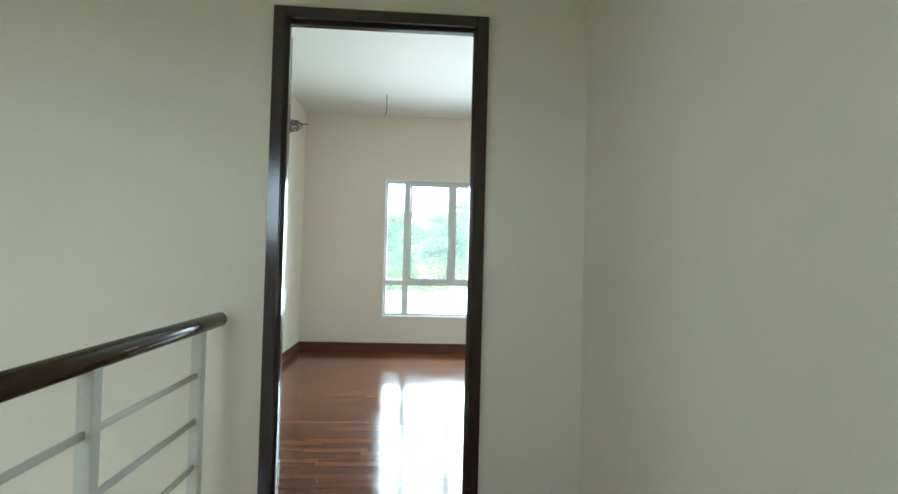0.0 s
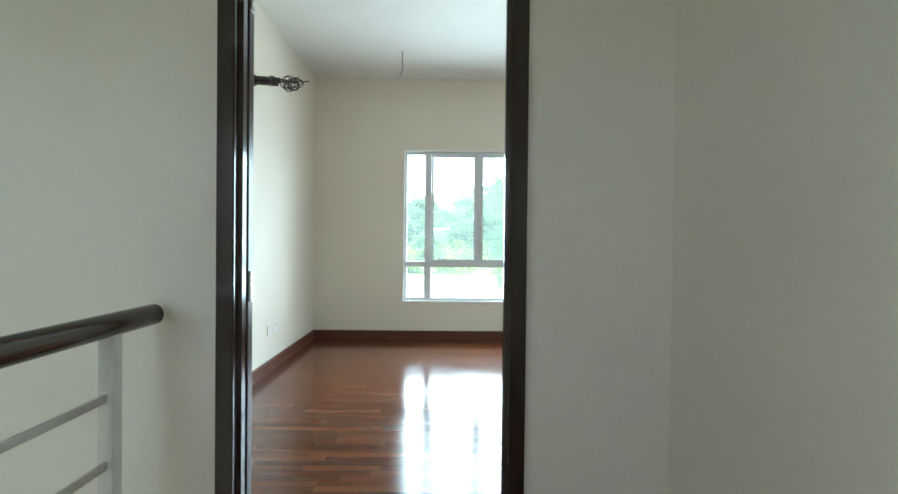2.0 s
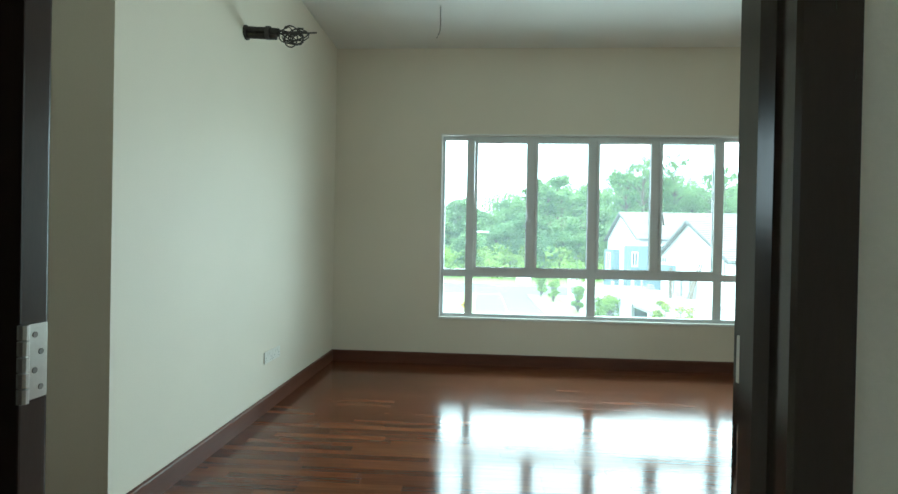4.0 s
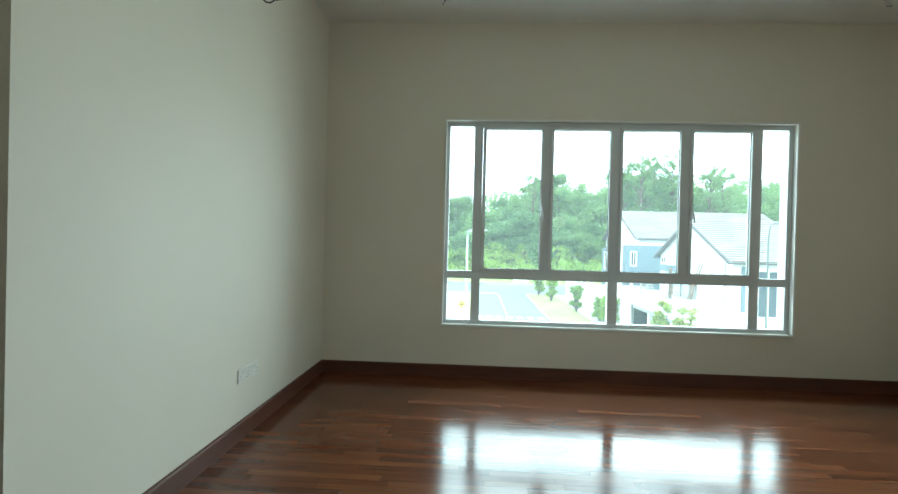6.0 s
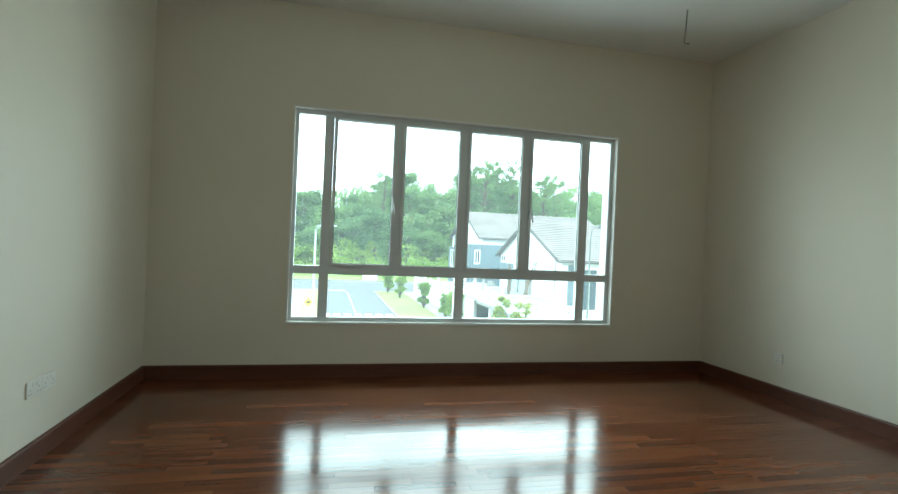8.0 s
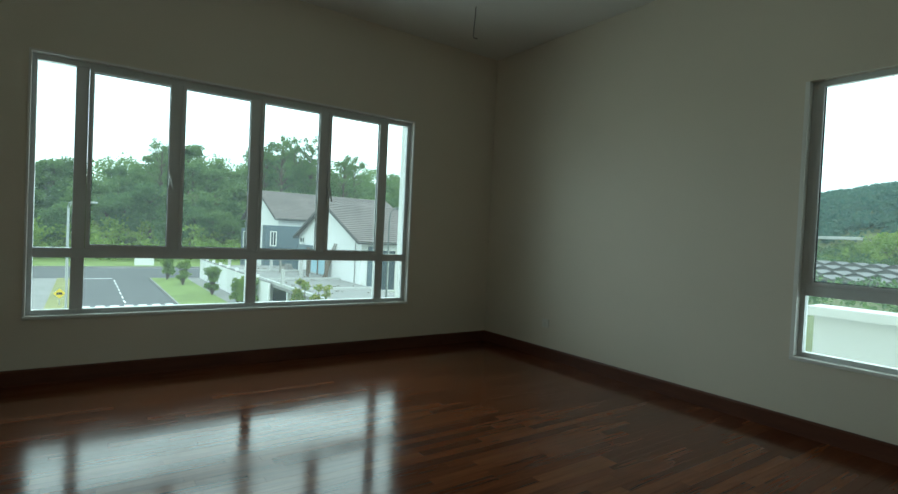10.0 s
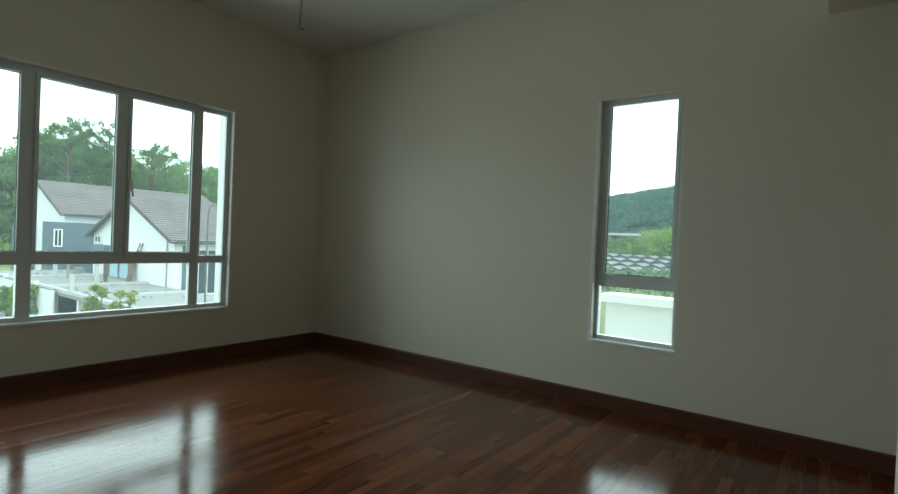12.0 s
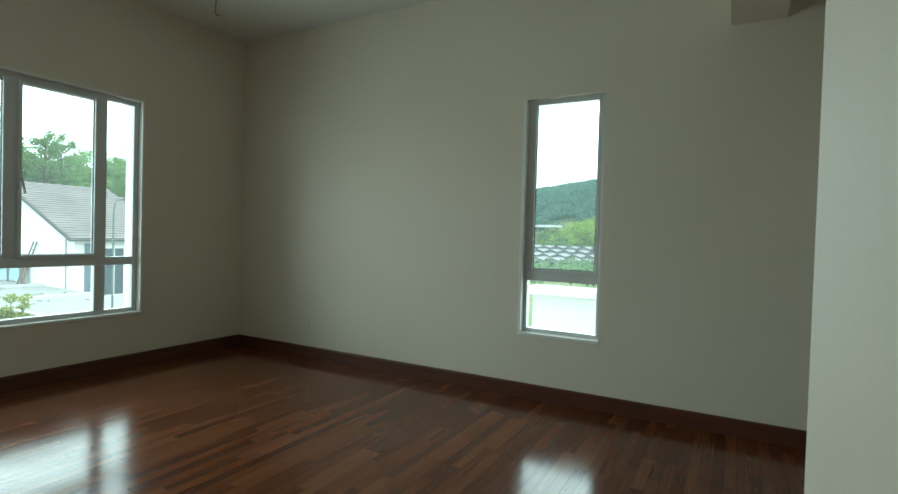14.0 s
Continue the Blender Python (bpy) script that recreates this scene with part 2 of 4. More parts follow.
def glass():
    m, n, l, b = nodes_of("window_glass")
    n.remove(b)
    t, g, mx, fr = n.new("ShaderNodeBsdfTransparent"), n.new("ShaderNodeBsdfGlossy"), n.new("ShaderNodeMixShader"), n.new("ShaderNodeFresnel")
    t.inputs["Color"].default_value = (0.94, 0.97, 0.96, 1)
    g.inputs["Roughness"].default_value = 0.02
    fr.inputs["IOR"].default_value = 1.18
    l.new(fr.outputs[0], mx.inputs[0])
    l.new(t.outputs[0], mx.inputs[1])
    l.new(g.outputs[0], mx.inputs[2])
    # pale bluish translucent layer stands in for haze and glare over the view
    veil = n.new("ShaderNodeBsdfTranslucent")
    veil.inputs["Color"].default_value = (0.80, 0.90, 0.94, 1)
    veil_mix, spots = n.new("ShaderNodeMixShader"), n.new("ShaderNodeTexNoise")
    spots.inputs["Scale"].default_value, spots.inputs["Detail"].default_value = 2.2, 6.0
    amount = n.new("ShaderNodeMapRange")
    amount.inputs["To Min"].default_value, amount.inputs["To Max"].default_value = VEIL * 0.7, VEIL * 1.3
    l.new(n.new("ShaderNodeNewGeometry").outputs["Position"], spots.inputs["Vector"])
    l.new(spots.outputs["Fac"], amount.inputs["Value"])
    l.new(amount.outputs["Result"], veil_mix.inputs[0])
    l.new(mx.outputs[0], veil_mix.inputs[1])
    l.new(veil.outputs[0], veil_mix.inputs[2])
    l.new(veil_mix.outputs[0], n["Material Output"].inputs["Surface"])
    return m


VEIL = 0.02  # share of the pane given to the pale haze over the outdoors
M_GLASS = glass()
M_DARKGLASS = paint("dark_window_glass", (0.05, 0.07, 0.085), 0.08, 0.2, 3, 0.5, 0.0)

# ---- mesh helpers ----


def add_box(bm, x0, x1, y0, y1, z0, z1, bevel=0.0):
    """A box in bm, with its edges bevelled when asked."""
    v = [bm.verts.new((x, y, z)) for x in (x0, x1) for y in (y0, y1) for z in (z0, z1)]
    fs = [bm.faces.new([v[i] for i in q]) for q in ((0, 1, 3, 2), (4, 6, 7, 5), (0, 4, 5, 1), (2, 3, 7, 6), (0, 2, 6, 4), (1, 5, 7, 3))]
    if bevel:
        es = list({e for f in fs for e in f.edges})
        bmesh.ops.bevel(bm, geom=es, offset=bevel, segments=2, profile=0.6, affect="EDGES")
    return bm


def boxes(*specs, bevel=0.0):
    bm = bmesh.new()
    for s in specs:
        add_box(bm, *s, bevel=bevel)
    return bm


def add_tube(bm, pts, r, seg=8, r_end=None):
    """A round tube along the points."""
    pts = [Vector(p) for p in pts]
    rings = []
    for i, p in enumerate(pts):
        d = (pts[min(i + 1, len(pts) - 1)] - pts[max(i - 1, 0)]).normalized()
        up = Vector((0, 0, 1)) if abs(d.z) < 0.9 else Vector((1, 0, 0))
        a = d.cross(up).normalized()
        c = d.cross(a)
        rr = r if r_end is None else r + (r_end - r) * i / (len(pts) - 1)
        rings.append([bm.verts.new(p + (a * math.cos(2 * math.pi * k / seg) + c * math.sin(2 * math.pi * k / seg)) * rr) for k in range(seg)])
    for u, w in zip(rings, rings[1:]):
        for k in range(seg):
            bm.faces.new((u[k], u[(k + 1) % seg], w[(k + 1) % seg], w[k]))
    bm.faces.new(rings[0])
    bm.faces.new(rings[-1][::-1])
    return bm


def tube(pts, r, seg=8, r_end=None):
    return add_tube(bmesh.new(), pts, r, seg, r_end)


def extrude_profile(bm, prof, axis, a0, a1):
    """Extrudes a closed 2D profile along x, y or z. The profile's pairs are the other two axes in order."""
    def p3(u, v, a):
        return {"x": (a, u, v), "y": (u, a, v), "z": (u, v, a)}[axis]
    r0 = [bm.verts.new(p3(u, v, a0)) for u, v in prof]
    r1 = [bm.verts.new(p3(u, v, a1)) for u, v in prof]
    k = len(prof)
    for i in range(k):
        bm.faces.new((r0[i], r0[(i + 1) % k], r1[(i + 1) % k], r1[i]))
    bm.faces.new(r0[::-1])
    bm.faces.new(r1)
    return bm


def mesh_of(name, bm, material, smooth=False):
    bmesh.ops.recalc_face_normals(bm, faces=bm.faces)
    me = bpy.data.meshes.new(name)
    bm.to_mesh(me)
    bm.free()
    me.materials.append(material)
    if smooth:
        for p in me.polygons:
            p.use_smooth = True
    return me


def part(name, bm, material, parent, label="", smooth=False):
    ob = new(name, mesh_of(name, bm, material, smooth))
    ob.parent = parent
    if label:
        tagged(ob, label)
    return ob


def thing(name, label, category, group="", kind="", at=(0, 0, 0)):
    ob = new(name)
    ob.empty_display_size = 0.1
    ob.location = at
    return tagged(ob, label, category, group, kind)


def solid(name, bm, material, label, category, kind="structure", group="", smooth=False):
    return tagged(new(name, mesh_of(name, bm, material, smooth)), label, category, group, kind)


# ---- plan of the place ----
W, CEIL, GROUND = 5.40, 3.30, -4.80       # room width, ceiling height, ground outside
DY0, DY1 = -4.93, -4.845                  # both faces of the wall with the door
DX0, DX1, DHEAD = 0.965, 1.838, 2.385     # the clear door opening
ALC_X, BATH_Y = -1.50, -3.32              # the side niche and the bathroom door wall
CORNER_X, BACK_Y = 2.455, -7.00            # the free end of the wall and the back of the deep part of the room
WX0, WX1, WZ0, WZ1 = 1.136, 4.302, 0.49, 2.395   # the opening of the wide window
NY0, NY1, NZ0, NZ1 = -3.882, -3.268, 0.512, 2.358  # the opening of the narrow window
HALL_X, HALL_Y, RIGHT_X = -1.80, -9.50, 2.365

BX0, BX1, BY1 = -2.90, -0.15, -1.55       # bathroom

# walls
solid("wall_north", boxes((-0.15, WX0, 0, 0.16, -0.2, CEIL), (WX1, W + 0.16, 0, 0.16, -0.2, CEIL),
                          (WX0, WX1, 0, 0.16, -0.2, WZ0), (WX0, WX1, 0, 0.16, WZ1, CEIL)), M_WALL, "cream painted wall with the wide window opening", "wall")
solid("wall_east", boxes((W, W + 0.16, BACK_Y - 0.15, NY0, -0.2, CEIL), (W, W + 0.16, NY1, 0, -0.2, CEIL),
                         (W, W + 0.16, NY0, NY1, -0.2, NZ0), (W, W + 0.16, NY0, NY1, NZ1, CEIL)), M_WALL, "cream painted wall with a tall narrow window opening", "wall")
solid("wall_west", boxes((-0.15, 0, BATH_Y, 0, -0.2, CEIL)), M_WALL, "cream painted wall lit by the wide window", "wall")
BDX0, BDX1, BDZ = -1.10, -0.305, 2.43      # bathroom door opening
solid("wall_bathroom_door", boxes((BDX1 + 0.025, -0.15, BATH_Y, BATH_Y + 0.15, -0.2, CEIL), (ALC_X - 1.5, BDX0 - 0.025, BATH_Y, BATH_Y + 0.15, -0.2, CEIL),
                                  (BDX0 - 0.025, BDX1 + 0.025, BATH_Y, BATH_Y + 0.15, BDZ + 0.025, CEIL)), M_WALL, "cream painted wall with the bathroom doorway", "wall")
solid("wall_niche", boxes((ALC_X - 0.15, ALC_X, DY1, BATH_Y, -0.2, CEIL)), M_WALL, "cream painted end wall of the niche", "wall")
solid("wall_door", boxes((HALL_X - 0.15, DX0 - 0.03, DY0, DY1, -5.0, CEIL), (DX1 + 0.03, CORNER_X, DY0, DY1, -0.2, CEIL),
                         (DX0 - 0.03, DX1 + 0.03, DY0, DY1, DHEAD + 0.03, CEIL), (DX0 - 0.03, DX1 + 0.03, DY0, DY1, -5.0, -0.03)), M_WALL,
      "cream painted wall around the bedroom doorway", "wall")
solid("wall_hall_right", boxes((RIGHT_X, CORNER_X, HALL_Y - 0.15, DY0, -0.2, CEIL)), M_WALL, "cream painted wall along the landing", "wall")
solid("wall_room_back", boxes((CORNER_X, W, BACK_Y - 0.15, BACK_Y, -0.2, CEIL)), M_WALL, "cream painted back wall", "wall")
# openings in the left and back hall walls are added, unseen, for landing light
solid("wall_hall_left", boxes((HALL_X - 0.15, HALL_X, HALL_Y, -8.2, -5.0, CEIL), (HALL_X - 0.15, HALL_X, -7.4, DY0, -5.0, CEIL),
                              (HALL_X - 0.15, HALL_X, -8.2, -7.4, -5.0, 1.5), (HALL_X - 0.15, HALL_X, -8.2, -7.4, 2.4, CEIL)), M_WALL,
      "cream painted stairwell wall with an added unseen window opening", "wall")
solid("wall_hall_back", boxes((HALL_X - 0.15, -0.6, HALL_Y - 0.15, HALL_Y, -5.0, CEIL), (0.9, RIGHT_X, HALL_Y - 0.15, HALL_Y, -5.0, CEIL),
                              (-0.6, 0.9, HALL_Y - 0.15, HALL_Y, -5.0, 1.5), (-0.6, 0.9, HALL_Y - 0.15, HALL_Y, 2.45, CEIL)), M_WALL,
      "cream painted wall with an added unseen window opening", "wall")
# ceilings and slabs
solid("ceiling", boxes((-0.15, W + 0.16, BATH_Y, 0.16, CEIL, CEIL + 0.2), (BX0 - 0.15, -0.15, BATH_Y, BY1 + 0.15, CEIL, CEIL + 0.2), (HALL_X - 0.15, W + 0.16, HALL_Y - 0.15, BATH_Y, CEIL, CEIL + 0.2)), M_CEIL,
      "plain white painted ceiling", "ceiling")
solid("ceiling_beam", boxes((CORNER_X, W, -4.985, -4.675, 2.705, CEIL)), M_WALL, "painted concrete beam under the ceiling", "beam")
solid("floor_slab", boxes((ALC_X, W, DY1, 0, -0.2, -0.022), (CORNER_X, W, BACK_Y, DY1, -0.2, -0.022), (DX0 - 0.03, DX1 + 0.03, DY0, DY1, -0.03, -0.022)), M_SKIRT,
      "dark sub-floor under the timber strips", "floor")
solid("landing_floor", boxes((0.64, RIGHT_X, HALL_Y, DY0, -0.25, 0.0)), M_STRIPS, "dark timber landing floor", "floor")
solid("stairwell_floor", boxes((HALL_X, RIGHT_X, HALL_Y, DY0, -5.0, -4.75)), M_CONC, "plain floor below the landing", "floor")
solid("lower_wall", boxes((-3.2, W + 0.16, 0.0, 0.16, GROUND, -0.2), (W, W + 0.16, BACK_Y - 0.15, 0.0, GROUND, -0.2), (-3.2, -3.05, DY1, 0, GROUND, -0.2),
                          (RIGHT_X, W, BACK_Y - 0.15, BACK_Y, GROUND, -0.2)), M_RENDER, "white rendered wall of the storey below", "wall")
solid("facade_fin", boxes((4.335, 4.50, 0.16, 0.315, -0.2, 3.2), bevel=0.006), M_RENDER, "white rendered fin beside the wide window", "fin")

# bathroom behind the niche
solid("wall_bathroom_back", boxes((BX0 - 0.15, -2.62, BY1, BY1 + 0.15, -0.2, CEIL), (-2.0, BX1, BY1, BY1 + 0.15, -0.2, CEIL),
                                  (-2.62, -2.0, BY1, BY1 + 0.15, -0.2, 1.05), (-2.62, -2.0, BY1, BY1 + 0.15, 2.30, CEIL)), M_TILE,
      "pale green tiled bathroom wall with a small window", "wall")
solid("wall_bathroom_side", boxes((BX0 - 0.15, BX0, BATH_Y + 0.15, BY1, -0.2, CEIL)), M_TILE, "pale green tiled bathroom wall", "wall")
solid("ceiling_bathroom", boxes((BX0, BX1, BATH_Y + 0.15, BY1, 2.67, 2.75)), M_CEIL, "plain white bathroom ceiling", "ceiling")
solid("floor_bathroom", boxes((BX0, BX1, BATH_Y, BY1, -0.2, -0.03)), M_GROUT, "grout bed under the bathroom tiles", "floor")

# ---- skirting ----


def skirting(name, axis, a0, a1, at, out):
    """A skirting board with a rounded top along a wall; at: the wall's face, out: the way into the room (+1 or -1)."""
    t, h = 0.018 * out, 0.115
    s = 0.001 * out
    prof = [(at + s, 0), (at + t, 0), (at + t, h - 0.012), (at + t * 0.8, h - 0.004), (at + t * 0.45, h), (at + s, h)]
    bm = bmesh.new()
    if axis == "x":
        extrude_profile(bm, prof, "x", a0, a1)
    else:
        extrude_profile(bm, prof, "y", a0, a1)
    return solid(name, bm, M_SKIRT, "dark red-brown varnished timber skirting board", "skirting")


skirting("baseboard_north", "x", 0.0, W, 0.0, -1)
skirting("baseboard_east", "y", BACK_Y, -0.0185, W, -1)
skirting("baseboard_west", "y", BATH_Y, -0.0185, 0.0, 1)
skirting("baseboard_door_wall", "x", DX1 + 0.09, CORNER_X, DY1, 1)
skirting("baseboard_bathroom_wall", "x", BDX1 + 0.07, -0.001, BATH_Y, -1)

# ---- windows ----


def pane(name, x0, x1, z0, z1, y, parent):
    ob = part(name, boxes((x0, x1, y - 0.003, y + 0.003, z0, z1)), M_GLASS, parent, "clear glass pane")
    ob.visible_shadow = False
    return ob


def sash(parent, x0, x1, z0, z1, y, gx0, gx1, gz0, gz1, handle_x=None):
    """An opening casement: four rails round a pane, with a black gasket line, hung in the fixed frame."""
    s = part("sash", boxes((x0, gx0, y - 0.028, y + 0.025, z0, z1), (gx1, x1, y - 0.028, y + 0.025, z0, z1),
                           (gx0, gx1, y - 0.028, y + 0.025, z0, gz0), (gx0, gx1, y - 0.028, y + 0.025, gz1, z1), bevel=0.003), M_ALU, parent)
    g = 0.004
    part("gasket", boxes((gx0, gx0 + g, y - 0.008, y + 0.008, gz0, gz1), (gx1 - g, gx1, y - 0.008, y + 0.008, gz0, gz1),
                         (gx0 + g, gx1 - g, y - 0.008, y + 0.008, gz0, gz0 + g), (gx0 + g, gx1 - g, y - 0.008, y + 0.008, gz1 - g, gz1)), M_GASKET, s, "thin black rubber gasket")
    pane("pane", gx0 + g, gx1 - g, gz0 + g, gz1 - g, y, s)
    if handle_x is not None:
        hb = boxes((handle_x - 0.012, handle_x + 0.012, y - 0.045, y - 0.0285, 1.52, 1.64), bevel=0.003)
        add_tube(hb, [(handle_x, y - 0.045, 1.60), (handle_x, y - 0.062, 1.60), (handle_x + 0.006, y - 0.068, 1.57), (handle_x + 0.02, y - 0.068, 1.49)], 0.008, 8)
        part("handle", hb, M_ALU, s, "white lever handle")
    return s


wide = thing("window_1", "wide grey-white aluminium window of six lights over four low fixed lights", "window", kind="structure")
YF0, YF1 = 0.055, 0.110
part("frame", boxes((WX0, 1.170, YF0, YF1, WZ0, WZ1), (4.258, WX1, YF0, YF1, WZ0, WZ1), (1.170, 4.258, YF0, YF1, 2.350, WZ1), (1.170, 4.258, YF0, YF1, WZ0, 0.530),
                    (1.170, 4.258, YF0, YF1, 0.920, 0.992), bevel=0.003), M_ALU, wide)
for mx0, mx1 in ((1.396, 1.478), (2.050, 2.112), (2.682, 2.746), (3.317, 3.383), (3.952, 4.030)):
    part("mullion", boxes((mx0, mx1, YF0 + 0.002, YF1 - 0.002, 0.992, 2.350), bevel=0.003), M_ALU, wide)
for mx0, mx1 in ((1.394, 1.478), (2.664, 2.754), (3.940, 4.026)):
    part("mullion", boxes((mx0, mx1, YF0 + 0.002, YF1 - 0.002, 0.530, 0.920), bevel=0.003), M_ALU, wide)
YP = 0.075
for gx0, gx1, hx in ((1.508, 2.024, 2.038), (2.138, 2.654, None), (2.774, 3.290, None), (3.410, 3.926, 3.396)):
    sash(wide, gx0 - 0.028, gx1 + 0.026, 0.9925, 2.3495, YP - 0.01, gx0, gx1, 1.020, 2.324, hx)
for gx0, gx1, gz0, gz1 in ((1.170, 1.396, 0.992, 2.350), (4.030, 4.258, 0.992, 2.350), (1.170, 1.394, 0.530, 0.920), (1.478, 2.664, 0.530, 0.920),
                           (2.754, 3.940, 0.530, 0.920), (4.026, 4.258, 0.530, 0.920)):
    pane("pane", gx0, gx1, gz0, gz1, YP + 0.01, wide)
part("window_sill", boxes((WX0 - 0.012, WX1 + 0.014, -0.012, YF0 - 0.001, WZ0 - 0.02, WZ0 + 0.004), bevel=0.004), M_SILL, wide, "white painted sill strip")
part("casing", boxes((WX0 - 0.012, WX0 + 0.003, -0.008, YF0 - 0.001, WZ0 + 0.005, WZ1 - 0.003), (WX1 - 0.003, WX1 + 0.014, -0.008, YF0 - 0.001, WZ0 + 0.005, WZ1 - 0.003),
                     (WX0 - 0.012, WX1 + 0.014, -0.008, YF0 - 0.001, WZ1 - 0.003, WZ1 + 0.012)), M_SILL, wide, "white painted edge strip round the opening")

narrow = thing("window_2", "tall narrow grey-white aluminium window with a low fixed light", "window", kind="structure")
XF0, XF1 = W + 0.050, W + 0.105
part("frame", boxes((XF0, XF1, NY0, NY0 + 0.032, NZ0, NZ1), (XF0, XF1, NY1 - 0.032, NY1, NZ0, NZ1), (XF0, XF1, NY0 + 0.032, NY1 - 0.032, 2.335, NZ1),
                    (XF0, XF1, NY0 + 0.032, NY1 - 0.032, NZ0, 0.547), (XF0, XF1, NY0 + 0.032, NY1 - 0.032, 0.928, 0.996), bevel=0.003), M_ALU, narrow)
ns = part("sash", boxes((XF0 - 0.004, XF1 - 0.02, NY0 + 0.0325, NY0 + 0.058, 0.9965, 2.3345), (XF0 - 0.004, XF1 - 0.02, NY1 - 0.072, NY1 - 0.0325, 0.9965, 2.3345),
                        (XF0 - 0.004, XF1 - 0.02, NY0 + 0.058, NY1 - 0.072, 0.9965, 1.022), (XF0 - 0.004, XF1 - 0.02, NY0 + 0.058, NY1 - 0.072, 2.316, 2.3345), bevel=0.003), M_ALU, narrow)
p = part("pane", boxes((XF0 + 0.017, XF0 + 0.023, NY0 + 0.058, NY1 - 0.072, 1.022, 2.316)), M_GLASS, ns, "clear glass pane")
p.visible_shadow = False
part("gasket", boxes((XF0 + 0.010, XF0 + 0.0165, NY0 + 0.058, NY0 + 0.063, 1.022, 2.316), (XF0 + 0.010, XF0 + 0.0165, NY1 - 0.079, NY1 - 0.072, 1.022, 2.316),
                     (XF0 + 0.010, XF0 + 0.0165, NY0 + 0.063, NY1 - 0.079, 1.022, 1.029)), M_GASKET, ns, "thin black rubber gasket")
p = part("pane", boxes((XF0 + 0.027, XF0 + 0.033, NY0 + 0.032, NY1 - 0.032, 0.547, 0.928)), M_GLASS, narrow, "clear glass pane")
p.visible_shadow = False
part("window_sill", boxes((W - 0.012, XF0, NY0 - 0.010, NY1 + 0.022, NZ0 - 0.02, NZ0 + 0.004), bevel=0.004), M_SILL, narrow, "white painted sill strip")
part("casing", boxes((W - 0.008, XF0 - 0.001, NY1 - 0.003, NY1 + 0.022, NZ0 + 0.005, NZ1 - 0.003)), M_SILL, narrow, "white painted edge strip beside the jamb")

bathwin = thing("window_3", "small bathroom window with a white aluminium frame", "window", kind="structure")
part("frame", boxes((-2.62, -2.58, BY1 + 0.04, BY1 + 0.09, 1.05, 2.30), (-2.04, -2.0, BY1 + 0.04, BY1 + 0.09, 1.05, 2.30), (-2.58, -2.04, BY1 + 0.04, BY1 + 0.09, 2.26, 2.30),
                    (-2.58, -2.04, BY1 + 0.04, BY1 + 0.09, 1.05, 1.09), bevel=0.003), M_ALU, bathwin)
pane("pane", -2.58, -2.04, 1.09, 2.26, BY1 + 0.065, bathwin)
# two unseen windows added behind the camera; their size sets the landing's brightness
for wname, spec in (("window_4", ("y", -0.6, 0.9, 1.5, 2.45, HALL_Y - 0.075)), ("window_5", ("x", -8.2, -7.4, 1.5, 2.4, HALL_X - 0.075))):
    hw = thing(wname, "plain white aluminium window added out of view to light the landing", "window", kind="structure")
    ax, a0, a1, z0, z1, c = spec
    mid = (a0 + a1) / 2
    bars = [(a0, a0 + 0.05, z0, z1), (a1 - 0.05, a1, z0, z1), (mid - 0.03, mid + 0.03, z0, z1), (a0, a1, z0, z0 + 0.05), (a0, a1, z1 - 0.05, z1)]
    part("frame", boxes(*[((b0, b1, c - 0.02, c + 0.02, q0, q1) if ax == "y" else (c - 0.02, c + 0.02, b0, b1, q0, q1)) for b0, b1, q0, q1 in bars]), M_ALU, hw)

# ---- bedroom door: frame, leaf folded back, hinges and strike ----
dframe = thing("door_frame_1", "glossy near-black timber door frame with a stepped stop", "door frame", kind="structure")


def jamb_profile(x_in, out):
    """The jamb seen from above: architrave lips on both faces and a rebate step; out: the way from the opening into the wall."""
    o = out
    return [(x_in + 0.055 * o, DY0 - 0.014), (x_in + 0.004 * o, DY0 - 0.014), (x_in, DY0 - 0.010), (x_in, DY0 + 0.022), (x_in - 0.012 * o, DY0 + 0.028), (x_in - 0.012 * o, DY0 + 0.054),
            (x_in, DY0 + 0.060), (x_in, DY1 + 0.006), (x_in + 0.004 * o, DY1 + 0.010), (x_in + 0.055 * o, DY1 + 0.010), (x_in + 0.055 * o, DY1 + 0.001), (x_in + 0.031 * o, DY1 + 0.001),
            (x_in + 0.031 * o, DY0 - 0.001), (x_in + 0.055 * o, DY0 - 0.001)]


part("jamb", extrude_profile(bmesh.new(), jamb_profile(DX0, -1), "z", -0.02, DHEAD + 0.05), M_FRAME, dframe)
part("jamb", extrude_profile(bmesh.new(), jamb_profile(DX1, 1), "z", -0.02, DHEAD + 0.05), M_FRAME, dframe)
head = boxes((DX0, DX1, DY0 - 0.014, DY1 + 0.010, DHEAD, DHEAD + 0.029), (DX0, DX1, DY0 - 0.014, DY0 - 0.001, DHEAD + 0.029, DHEAD + 0.05),
             (DX0, DX1, DY1 + 0.001, DY1 + 0.010, DHEAD + 0.029, DHEAD + 0.05), (DX0 + 0.013, DX1 - 0.013, DY0 + 0.028, DY0 + 0.054, DHEAD - 0.013, DHEAD))
part("head", head, M_FRAME, dframe)
